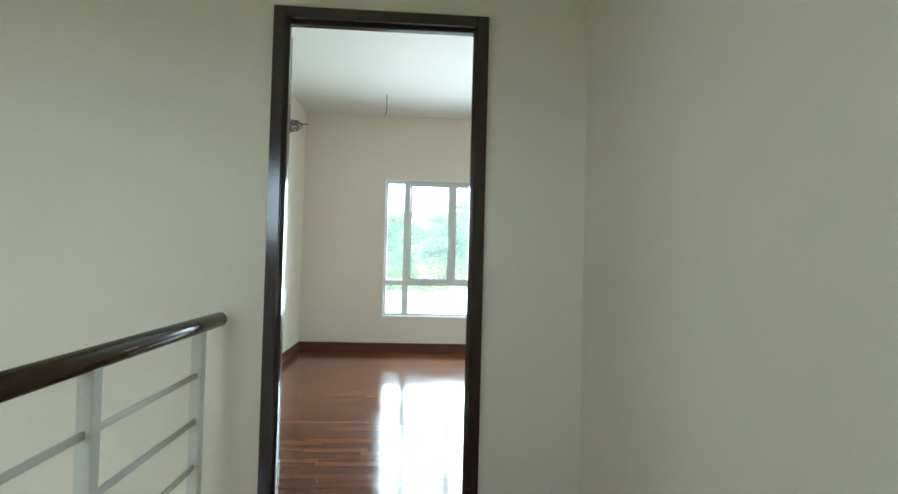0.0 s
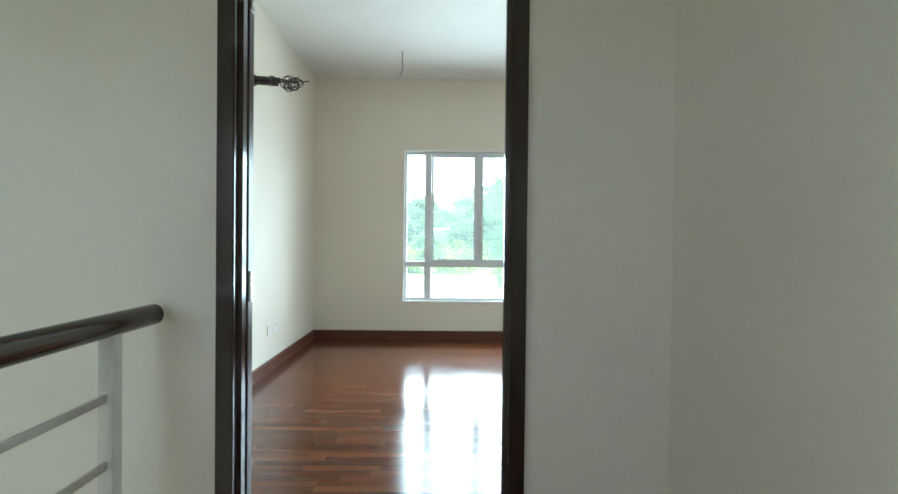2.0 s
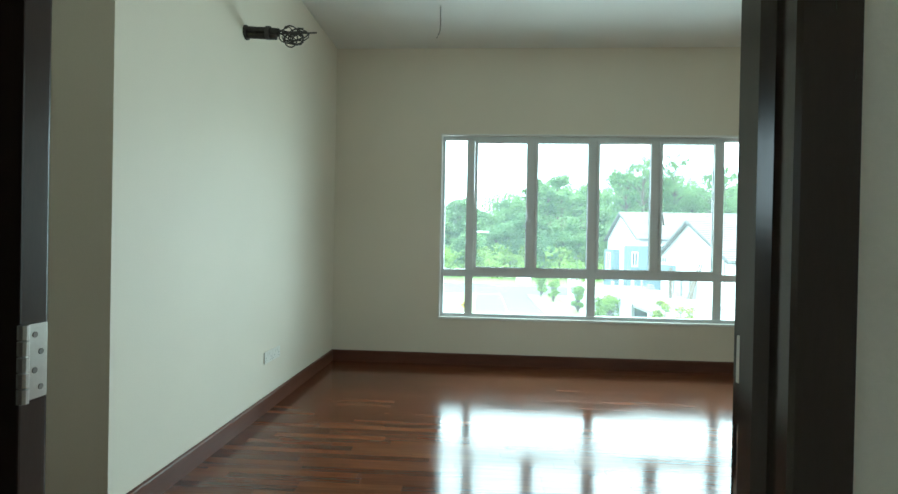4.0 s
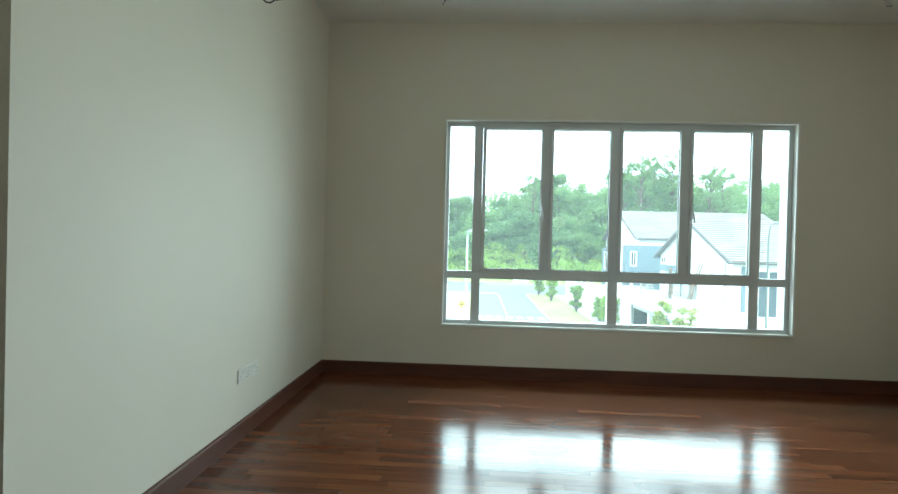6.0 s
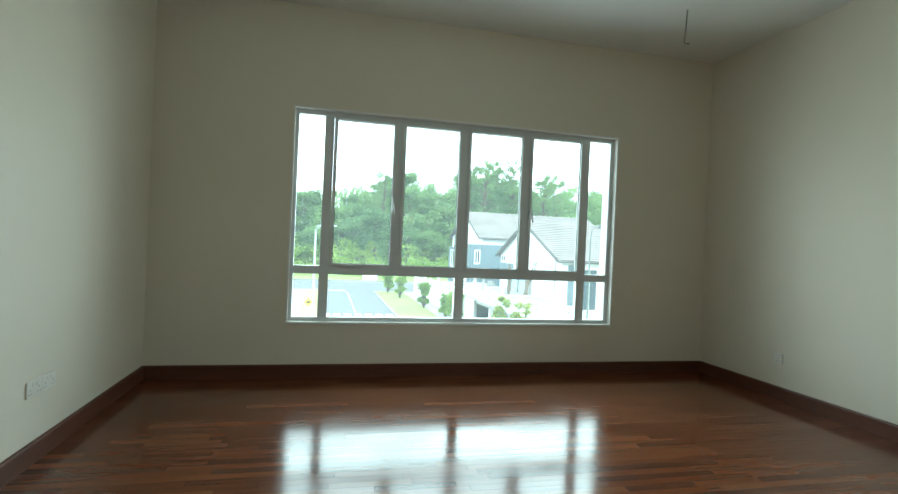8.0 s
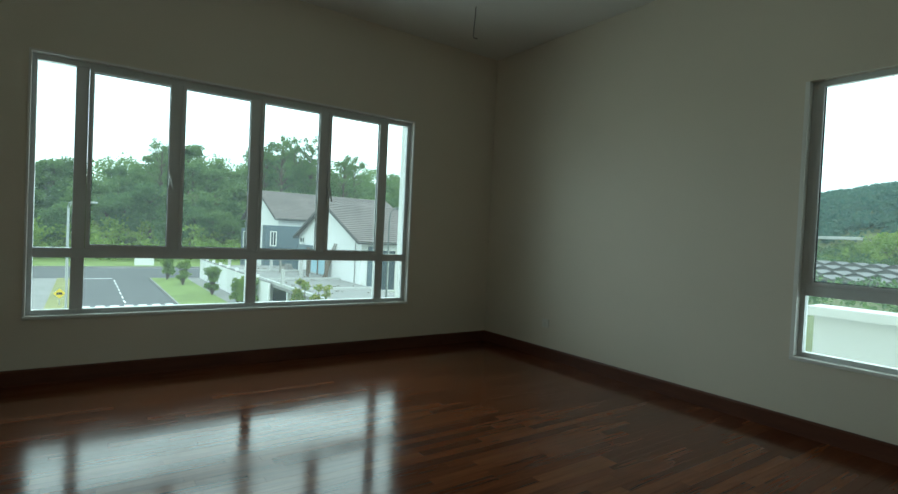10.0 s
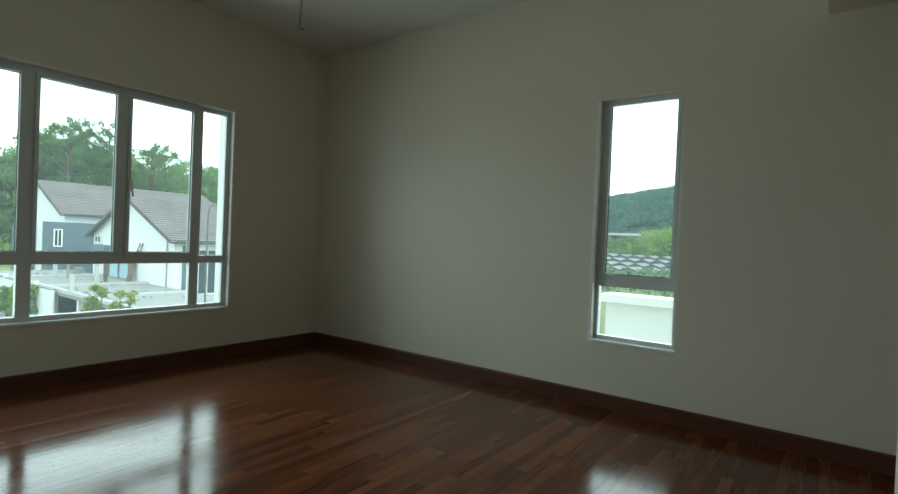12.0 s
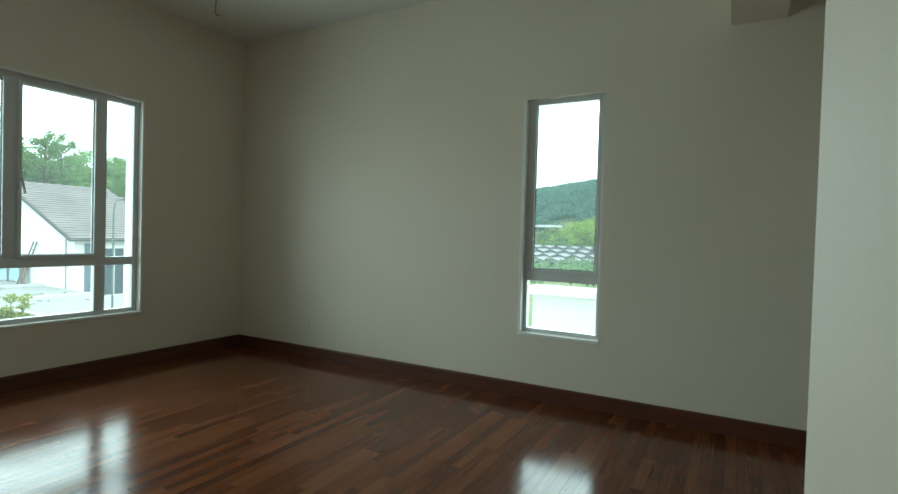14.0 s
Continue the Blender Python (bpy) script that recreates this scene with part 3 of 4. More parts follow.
strike = boxes((DX1 - 0.003, DX1, DY1 - 0.030, DY1 - 0.006, 1.115, 1.165), (DX1 - 0.003, DX1, DY1 - 0.030, DY1 - 0.006, 0.97, 1.07),
               (DX1 - 0.003, DX1, DY1 - 0.030, DY1 - 0.025, 1.07, 1.012), (DX1 - 0.003, DX1, DY1 - 0.011, DY1 - 0.006, 1.07, 1.012))
sp = part("strike_plate", strike, M_STEEL, dframe, "brushed steel strike plate")

dleaf = thing("door_1", "dark varnished timber door folded back against the niche wall", "door", kind="structure")
LY0, LY1 = DY1 + 0.080, DY1 + 0.125
part("leaf", boxes((0.095, 0.945, LY0, LY1, 0.008, DHEAD - 0.005), bevel=0.003), M_LEAF, dleaf)
for hz in (0.26, 1.084, 2.10):
    hg = boxes((0.9455, 0.9485, LY0 + 0.006, LY1 - 0.004, hz - 0.052, hz + 0.052), bevel=0.001)
    for k in range(5):
        zz = hz - 0.052 + k * 0.0215
        add_tube(hg, [(0.952, LY0 - 0.002, zz), (0.952, LY0 - 0.002, zz + 0.019)], 0.007, 10)
    hinge = part("hinge", hg, M_STEEL, dleaf, "brushed steel butt hinge")
    for k in range(4):
        zz = hz - 0.037 + k * 0.0247
        yy = LY0 + (0.020 if k % 2 else 0.030)
        part("screw", tube([(0.9485, yy, zz), (0.9495, yy, zz)], 0.0042, 10), M_SCREW, hinge)
part("door_handle", add_tube(boxes((0.13, 0.155, LY1, LY1 + 0.004, 0.98, 1.12), bevel=0.002), [(0.14, LY1 + 0.004, 1.05), (0.14, LY1 + 0.045, 1.05), (0.25, LY1 + 0.045, 1.05)], 0.009, 10), M_STEEL, dleaf)

bframe = thing("door_frame_2", "dark timber door frame of the bathroom doorway", "door frame", kind="structure")
for x0, x1 in ((BDX1, BDX1 + 0.0245), (BDX0 - 0.0245, BDX0)):
    part("jamb", boxes((x0, x1, BATH_Y - 0.012, BATH_Y + 0.162, 0.0, BDZ), bevel=0.003), M_FRAME, bframe)
part("head", boxes((BDX0 - 0.0245, BDX1 + 0.0245, BATH_Y - 0.012, BATH_Y + 0.162, BDZ, BDZ + 0.0245), bevel=0.003), M_FRAME, bframe)

# ---- landing guard rail ----
guard = thing("guard_rail", "dark round timber handrail on cream painted steel posts and bars", "railing", at=(0.73, -4.985, 0))
RX = 0.0
rail = tube([(RX, 0.018, 1.014), (RX, 0.014, 1.014), (RX, 0.0, 1.014), (RX, -3.9, 1.014)], 0.032, 24)
bmesh.ops.bevel(rail, geom=[e for e in rail.edges if all(v.co.y > 0.017 for v in e.verts)], offset=0.010, segments=3, profile=0.5, affect="EDGES")
part("handrail", rail, M_RAIL, guard, "glossy dark brown timber handrail", smooth=True)
post_me = mesh_of("post", boxes((-0.021, 0.021, -0.021, 0.021, -0.0005, 0.991), bevel=0.003), M_POST)
PY = [-0.195 - 0.695 * k for k in range(6)]
for y in PY:
    po = new("post", post_me)
    po.parent, po.location = guard, (0, y, 0)
for z in (0.82, 0.64, 0.46, 0.28, 0.10):
    for a, b in zip(PY, PY[1:]):
        part("bar", boxes((-0.005, 0.005, b + 0.0205, a - 0.0205, z - 0.011, z + 0.011), bevel=0.002), M_POST, guard)

# ---- sockets ----


def socket(name, label, at, turn, gangs):
    """Switched socket plates side by side on one box: plate, rockers and pin slots."""
    s = thing(name, label, "socket", at=at)
    s.rotation_euler = (0, 0, radians(turn))
    w = 0.143 if gangs > 1 else 0.086
    for g in range(gangs):
        x = (g - (gangs - 1) / 2) * (w + 0.002)
        wide_ = w / 2
        plate = part("plate", boxes((x - wide_, x + wide_, -0.010, -0.0005, -0.043, 0.043), bevel=0.003), M_SOCKET, s)
        for k in (-1, 1) if gangs > 1 else (0,):
            part("rocker", boxes((x + k * 0.018 - 0.006, x + k * 0.018 + 0.006, -0.0135, -0.0101, 0.012, 0.030), bevel=0.0015), M_SOCKET, plate)
            for dx, dz, hw, hh in ((0, -0.002, 0.0022, 0.004), (-0.011, -0.024, 0.0035, 0.002), (0.011, -0.024, 0.0035, 0.002)):
                part("slot", boxes((x + k * 0.043 + dx - hw, x + k * 0.043 + dx + hw, -0.0104, -0.0100, dz - hh, dz + hh)), M_SOCKHOLE, plate)
    return s


socket("wall_socket", "white plastic twin socket plates on the cream wall", (0, -1.605, 0.397), 90, 2)
socket("wall_socket", "single cream-white plastic socket plate low on the wall", (W, -0.985, 0.36), -90, 1)

# ---- air conditioner pipe stub ----
stub = thing("pipe_stub", "black foam pipes and loose cables sticking out of the wall", "pipes", at=(0, -2.115, 2.615))
for dy, dz, ln in ((-0.018, 0.010, 0.225), (0.020, 0.004, 0.215), (0.0, -0.022, 0.205)):
    part("pipe", tube([(-0.05, dy, dz), (0.02, dy, dz), (ln * 0.6, dy * 0.9, dz - 0.006), (ln, dy * 0.6, dz - 0.012)], 0.019, 12), M_FOAM, stub, smooth=True)
part("tape", tube([(0.14, 0, -0.006), (0.165, 0, -0.008)], 0.043, 14), M_WIRE, stub)
part("wall_sleeve", tube([(-0.03, 0, -0.004), (0.012, 0, -0.004)], 0.047, 16), M_FOAM, stub, "dark ragged foam collar")
rng = random.Random(5)
for k in range(8):
    r, turn, tilt = rng.uniform(0.030, 0.062), rng.uniform(0.9, 1.5), rng.uniform(-0.7, 0.7)
    cx, cz, a0 = rng.uniform(0.29, 0.37), rng.uniform(-0.055, -0.015), rng.uniform(2.2, 3.6)
    pts = [(0.19, rng.uniform(-0.02, 0.02), -0.012), (0.225, rng.uniform(-0.02, 0.02), rng.uniform(-0.03, 0.01))]
    for i in range(18):
        a = a0 + (1 if k % 3 else -1) * turn * 2 * math.pi * i / 17
        rr_ = r * (1 + 0.18 * math.sin(i * 0.9 + k))
        pts.append((cx + rr_ * 1.2 * math.cos(a), rr_ * math.sin(a) * math.sin(tilt) + 0.004 * k - 0.015, cz + rr_ * math.sin(a) * math.cos(tilt)))
    part("cable", tube(pts, rng.choice((0.0035, 0.0045)), 6), M_WIRE, stub, smooth=True)
part("cable", tube([(0.20, 0.0, -0.012), (0.33, 0.0, -0.010), (0.42, -0.01, -0.014), (0.475, -0.01, -0.012)], 0.005, 6), M_WIRE, stub, smooth=True)
part("cable", tube([(0.20, 0.01, -0.005), (0.28, 0.01, 0.035), (0.29, 0.01, 0.03), (0.33, 0.01, -0.02)], 0.004, 6), M_WIRE, stub, smooth=True)


def ceiling_cable(at, pts):
    c = thing("ceiling_cable", "grey electric cable hanging from a hole in the ceiling", "cable", group="ceiling lamp cables", at=at)
    part("cable", tube(pts, 0.0055, 8), M_GREYCABLE, c, smooth=True)
    part("ceiling_ring", tube([(0, 0, -0.004), (0, 0, 0.02)], 0.014, 12), M_CEIL, c)


ceiling_cable((1.172, -0.965, CEIL), [(0, 0, 0.02), (0.002, 0, -0.08), (0.004, 0, -0.16), (0.0, 0.0, -0.21), (-0.012, 0.0, -0.245), (-0.028, 0.0, -0.275)])
ceiling_cable((4.32, -0.965, CEIL), [(0, 0, 0.02), (-0.004, 0, -0.1), (-0.012, 0, -0.2), (-0.016, 0.0, -0.27), (-0.006, 0.0, -0.285), (0.03, 0.0, -0.282)])

# ---- outdoors: ground, road, verges ----
gm = bmesh.new()
NX, NY_ = 60, 60


def ground_height(x, y):
    d = max(0.0, y - 92.0)
    left = min(1.0, max(0.0, (x + 80.0) / 80.0)) * 0.66 + 0.34 * min(1.0, max(0.0, x / 16.0))
    left *= min(1.0, max(0.0, (200.0 - x) / 60.0))
    h = 23.5 * left * (1 - math.exp(-d / 48.0)) + 0.8 * noise.noise(Vector((x * 0.04, y * 0.04, 1))) * min(1, d / 20)
    e = max(0.0, x - 205.0) * max(0.0, 1 - abs(y + 60) / 330)
    v = min(1.0, max(0.0, (x - 100.0) / 45.0))
    valley = 4.5 * v * v * (3 - 2 * v) * min(1.0, max(0.0, (205.0 - x) / 52.0)) * max(0.0, 1 - max(0.0, y - 100.0) / 60.0)
    return GROUND - 0.06 + h - valley + 64.0 * (1 - math.exp(-e / 80.0))


xs = [-1500, -700, -300, -150] + [-100 + 10 * i for i in range(56)] + [600, 900, 1500]
ys = [-1500, -600, -200, -60, -10, 20, 50, 80] + [90 + 8 * i for i in range(26)] + [340, 420, 600, 900, 1500]
gv = [[gm.verts.new((x, y, ground_height(x, y))) for y in ys] for x in xs]
for i in range(len(xs) - 1):
    for j in range(len(ys) - 1):
        gm.faces.new((gv[i][j], gv[i + 1][j], gv[i + 1][j + 1], gv[i][j + 1]))
solid("ground", gm, M_SOIL, "open grassy ground rising to wooded hills", "ground", smooth=True)
G = GROUND
solid("road", boxes((1.1, 7.19, -30, 73, G - 0.05, G), (-70, 1.1, 59, 73, G - 0.05, G), (7.19, 90, 59, 73, G - 0.05, G)), M_ASPHALT, "grey asphalt road meeting a cross road", "road")
solid("verge_left", boxes((-0.5, 0.98, -30, 58, G - 0.05, G + 0.13)), M_DRYGRASS, "dry grass verge beside the road", "verge")
solid("footpath", boxes((-4.4, -0.5, -30, 58, G - 0.05, G + 0.10)), M_CONC, "concrete footpath beside the verge", "path")
solid("verge_right", boxes((7.31, 10.6, -30, 57.3, G - 0.05, G + 0.13)), M_GRASS, "bright green grass verge beside the road", "verge")
solid("driveway", boxes((10.6, 12.0, -30, 57.3, G - 0.05, G + 0.10)), M_CONC, "concrete strip in front of the boundary wall", "path")
solid("kerb_left", boxes((0.98, 1.1, -30, 58, G - 0.05, G + 0.15), bevel=0.02), M_CONC, "pale concrete kerb", "kerb")
solid("kerb_right", boxes((7.19, 7.31, -30, 57.42, G - 0.05, G + 0.15), (7.31, 12.0, 57.3, 57.42, G - 0.05, G + 0.15), bevel=0.02), M_CONC, "pale concrete kerb", "kerb")
solid("kerb_far", boxes((-70, 90, 73, 73.15, G - 0.05, G + 0.15), bevel=0.02), M_CONC, "pale concrete kerb", "kerb")
solid("verge_far", boxes((-70, 90, 73.15, 90, G - 0.05, G + 0.13)), M_GRASS, "grass strip beyond the cross road", "verge")
marks = thing("road_markings", "white painted road lines and hump triangles", "markings", kind="structure")
for k in range(7):
    y = 39.5 + 2.6 * k
    part("dash", boxes((4.02, 4.13, y, y + 1.5, G + 0.0005, G + 0.005)), M_MARK, marks)
for k in range(7):
    x = 1.4 + 0.85 * k
    part("hump_mark", boxes((x, x + 0.55, 37.6, 38.5, G + 0.0005, G + 0.005)), M_MARK, marks)
part("edge_line", boxes((1.3, 4.0, 58.2, 58.5, G + 0.0005, G + 0.005)), M_MARK, marks)
part("edge_line", boxes((3.0, 40, 72.2, 72.35, G + 0.0005, G + 0.005)), M_MARK, marks)

# boundary wall with bays
bw = thing("boundary_wall", "white rendered boundary wall with panels along the verge", "wall")
for k in range(8):
    y = 31.8 + 3.2 * k
    part("panel", boxes((12.05, 12.19, y, y + 3.0, G - 0.05, G + 2.15)), M_RENDER, bw)
    part("pillar", boxes((12.0, 12.25, y + 3.0, y + 3.2, G - 0.05, G + 2.45), bevel=0.01), M_RENDER, bw)
    part("coping", boxes((12.02, 12.22, y, y + 3.0, G + 2.15, G + 2.23), bevel=0.01), M_CONC, bw)

# ---- houses ----


def roof_slope(name, parent, x0, x1, y_e, z_e, y_r, z_r, over):
    """One slope as overlapping courses of tiles, from the eave up to the ridge, along x."""
    bm = bmesh.new()
    ny, nz = y_r - y_e, z_r - z_e
    ln = math.hypot(ny, nz)
    uy, uz = ny / ln, nz / ln
    px, pz = -uz * (1 if ny > 0 else -1), abs(uy)
    start = -over
    n = max(6, int((ln + over) / 0.38))
    for k in range(n):
        a = start + (ln - start) * k / n
        b = start + (ln - start) * (k + 1.12) / n if k < n - 1 else ln
        q = [(y_e + uy * a, z_e + uz * a), (y_e + uy * b, z_e + uz * b)]
        prof = [(q[0][0] + px * 0.02, q[0][1] + pz * 0.02), (q[0][0] + px * 0.10, q[0][1] + pz * 0.10), (q[1][0] + px * 0.05, q[1][1] + pz * 0.05), (q[1][0], q[1][1])]
        extrude_profile(bm, prof, "x", x0, x1)
    return part(name, bm, M_ROOF, parent, "grey tiled roof slope in courses")


def house_window(parent, face, a0, a1, z0, z1, at):
    """A framed window on a wall face; face: 'x' for a wall that faces -x, 'y' for one that faces -y."""
    f = 0.09
    fr = [(a0, a0 + f, z0, z1), (a1 - f, a1, z0, z1), (a0 + f, a1 - f, z0, z0 + f), (a0 + f, a1 - f, z1 - f, z1), ((a0 + a1) / 2 - 0.03, (a0 + a1) / 2 + 0.03, z0 + f, z1 - f)]
    def bx(b0, b1, q0, q1, d0, d1):
        return (at - d1, at - d0, b0, b1, q0, q1) if face == "x" else (b0, b1, at - d1, at - d0, q0, q1)
    w = part("window", boxes(*[bx(*s, 0.005, 0.10) for s in fr]), M_SILL, parent, "white window frame")
    part("pane", boxes(bx(a0 + f, a1 - f, z0 + f, z1 - f, 0.004, 0.03)), M_DARKGLASS, w, "dark window glass")
    return w


def house(label, gx, y0, y1, eave, apex, depth):
    """A gabled house whose gable faces -x, ridge along x."""
    h = thing("house", label, "house", at=(0, 0, 0))
    ym = (y0 + y1) / 2
    wall = extrude_profile(bmesh.new(), [(y0, GROUND - 0.05), (y1, GROUND - 0.05), (y1, eave), (ym, apex), (y0, eave)], "x", gx, gx + depth)
    part("wall", wall, M_RENDER, h)
    roof_slope("roof", h, gx - 0.45, gx + depth + 0.4, y0, eave, ym, apex, 0.5)
    roof_slope("roof", h, gx - 0.45, gx + depth + 0.4, y1, eave, ym, apex, 0.5)
    sl = math.hypot(ym - y0, apex - eave)
    for s in (-1, 1):
        ye = ym + s * (ym - y0) * (1 + 0.5 / sl)
        ze = eave - (apex - eave) * 0.5 / sl
        part("fascia", extrude_profile(bmesh.new(), [(ym, apex + 0.02), (ye, ze + 0.02), (ye, ze - 0.16), (ym, apex - 0.18)], "x", gx - 0.50, gx - 0.452), M_FASCIA, h, "dark barge board")
        part("gutter", boxes((gx - 0.45, gx + depth + 0.4, ye - 0.08, ye + 0.08, ze - 0.14, ze - 0.02)), M_FASCIA, h, "dark eaves gutter")
    return h


h2 = house("white rendered house with a steep grey gable roof", 18.5, 30.8, 44.5, 0.60, 3.50, 22)
for y in (42.0,):
    house_window(h2, "x", y + 0.9, y + 2.2, -0.15, 0.45, 18.5)
    part("hood", boxes((17.9, 18.5, y - 1.2, y + 1.3, -0.82, -0.26)), M_BLUEGREY, h2, "grey concrete ledge")
part("panel", boxes((19.06, 19.72, 30.7, 30.795, G, 0.1)), M_BLUEGREY, h2, "blue-grey painted wall panel")
house_window(h2, "y", 20.08, 21.5, -3.3, -0.1, 30.8)
house_window(h2, "y", 22.6, 24.4, -3.0, -0.4, 30.8)
part("downpipe", tube([(18.44, 31.7, -2.75), (18.44, 31.7, 0.5)], 0.035, 8), M_CONC, h2, "grey rainwater pipe")
house_window(h2, "y", 25.6, 27.6, -3.0, -0.4, 30.8)
h1 = house("white rendered two-storey house with a grey gable roof", 18.5, 51.3, 65.2, 2.35, 5.45, 16)
part("box_room", boxes((16.85, 24.5, 50.0, 51.28, G - 0.05, 1.42), bevel=0.03), M_BLUEGREY, h1, "blue-grey painted flat-roofed bay")
house_window(h1, "y", 17.3, 17.95, -0.75, 0.8, 50.0)
part("side_bay", boxes((17.7, 18.48, 59.2, 63.8, G - 0.05, 0.98), bevel=0.03), M_BLUEGREY, h1, "blue-grey painted side bay")
house_window(h1, "x", 60.4, 62.4, -1.6, 0.6, 17.7)
house_window(h1, "x", 53.6, 55.6, -3.2, -1.2, 18.5)
h3 = house("white rendered house with a grey gable roof farther down the road", 20.0, 14.0, 25.5, 0.72, 3.7, 20)
h3.location = (7.0, -2.0, 0)

porch = thing("car_porch", "unfinished concrete porch roof on square columns with rubble on top", "porch")
part("slab", boxes((12.35, 18.48, 20.0, 49.9, -2.95, -2.75), bevel=0.02), M_CONC, porch)
for y in (20.5, 25, 29, 33, 37, 41, 45, 49):
    part("column", boxes((12.5, 12.75, y, y + 0.25, G - 0.05, -2.95)), M_RENDER, porch)
rr = random.Random(11)
for k in range(46):
    x, y = rr.uniform(13, 18), rr.uniform(25, 49)
    s, hh = rr.uniform(0.05, 0.2), rr.uniform(0.03, 0.12)
    b = boxes((-s, s, -s * 0.6, s * 0.6, -0.01, hh), bevel=0.03)
    ob = part("rubble", b, M_RUBBLE, porch)
    ob.location, ob.rotation_euler = (x, y, -2.75), (0, 0, rr.uniform(0, 3))
for x0, x1, y0, y1 in ((12.36, 12.56, 20.01, 49.89), (12.57, 18.4, 20.01, 20.2), (12.57, 18.4, 27.4, 27.58), (12.57, 18.4, 34.2, 34.38), (12.57, 18.4, 42.0, 42.18)):
    part("upstand", boxes((x0, x1, y0, y1, -2.755, -2.56), bevel=0.01), M_PALECONC, porch, "pale concrete upstand")
for x, y, h_ in ((12.46, 30.0, 1.0), (12.46, 38.2, 1.0), (15.2, 34.29, 1.15), (15.2, 42.09, 1.1), (12.46, 45.6, 1.0)):
    part("starter_column", boxes((x - 0.11, x + 0.11, y - 0.11, y + 0.11, -2.57, -2.57 + h_), bevel=0.01), M_PALECONC, porch, "unfinished concrete column stub")
    for dx, dy in ((-0.06, -0.06), (0.06, -0.06), (-0.06, 0.06), (0.06, 0.06)):
        part("rebar", tube([(x + dx, y + dy, -2.58 + h_), (x + dx * 1.2, y + dy * 1.2, -2.2 + h_)], 0.012, 5), M_BOARD, porch)
part("formwork_post", boxes((15.6, 15.75, 40.9, 41.05, -2.76, -0.9)), M_RUBBLE, porch, "rough timber prop")
part("formwork_post", boxes((16.6, 16.8, 36.9, 37.1, -2.76, -0.3)), M_BARK, porch, "rough timber prop")
hoarding = thing("hoarding", "pale blue sheet hoarding propped against the white gable wall", "hoarding", at=(18.34, 39.0, -2.75))
part("sheet", boxes((0.0, 0.05, -1.85, 1.85, 0.12, 1.75), bevel=0.006), M_TARP, hoarding)
for y in (-1.8, 0.0, 1.8):
    part("batten", boxes((-0.09, -0.002, y - 0.05, y + 0.05, 0.0, 1.85)), M_BOARD, hoarding, "rough timber batten")
for k, (y, h_, lean) in enumerate(((36.45, 1.75, 0.26), (36.78, 1.6, 0.30))):
    bd = thing("shutter_board", "weathered brown formwork board leaning on the gable wall", "board", group="leaning boards", at=(18.36 - lean, y, -2.75))
    part("board", extrude_profile(bmesh.new(), [(0, 0), (0.06, 0), (lean + 0.03, h_), (lean - 0.03, h_)], "y", -0.15, 0.15), M_BOARD, bd)
crate = thing("block_stack", "stack of grey concrete blocks on the porch roof", "blocks", at=(17.2, 42.6, -2.75))
for k in range(3):
    for i in range(4 - k):
        part("block", boxes((-0.2, 0.2, i * 0.42 + k * 0.2, i * 0.42 + k * 0.2 + 0.40, k * 0.205, k * 0.205 + 0.2), bevel=0.008), M_CONC, crate)
ladder = thing("ladder", "timber ladder leaning on the white house wall", "ladder")
for dy in (0, 0.45):
    part("stile", tube([(17.5, 35.25 + dy, -2.75), (18.42, 35.25 + dy, 0.1)], 0.045, 6), M_BARK, ladder)
for k in range(9):
    f = (k + 0.5) / 9.2
    part("rung", tube([(17.5 + 0.92 * f, 35.25, -2.75 + 2.85 * f), (17.5 + 0.92 * f, 35.70, -2.75 + 2.85 * f)], 0.028, 6), M_BARK, ladder)

# white parapet outside the narrow window
par = thing("parapet_wall", "white rendered wall with a projecting coping", "wall")
part("body", boxes((7.6, 7.8, -9.0, -2.60, GROUND - 0.05, 0.58)), M_RENDER, par)
part("coping", boxes((7.54, 7.86, -9.05, -2.55, 0.58, 0.68), bevel=0.01), M_RENDER, par)

# street lamps and sign
def street_lamp(x, y, top, reach, label, metal=M_GALV, r=0.075):
    s = thing("street_lamp", label, "street lamp", at=(x, y, GROUND))
    h_ = top - GROUND
    part("pole", tube([(0, 0, -0.05), (0, 0, h_ * 0.5), (0, 0, h_ - 0.5)], r, 10, r * 0.6), metal, s)
    arm = [(0, 0, h_ - 0.5), (reach * 0.1, 0, h_ - 0.15), (reach * 0.45, 0, h_), (reach, 0, h_ + 0.02)]
    part("arm", tube(arm, r * 0.5, 8), metal, s)
    part("lantern", boxes((reach - 0.1 * (1 if reach > 0 else -1), reach + 0.45 * (1 if reach > 0 else -1), -0.11, 0.11, h_ - 0.03, h_ + 0.08) if reach > 0 else
                          (reach - 0.45, reach + 0.1, -0.11, 0.11, h_ - 0.03, h_ + 0.08), bevel=0.02), metal, s)


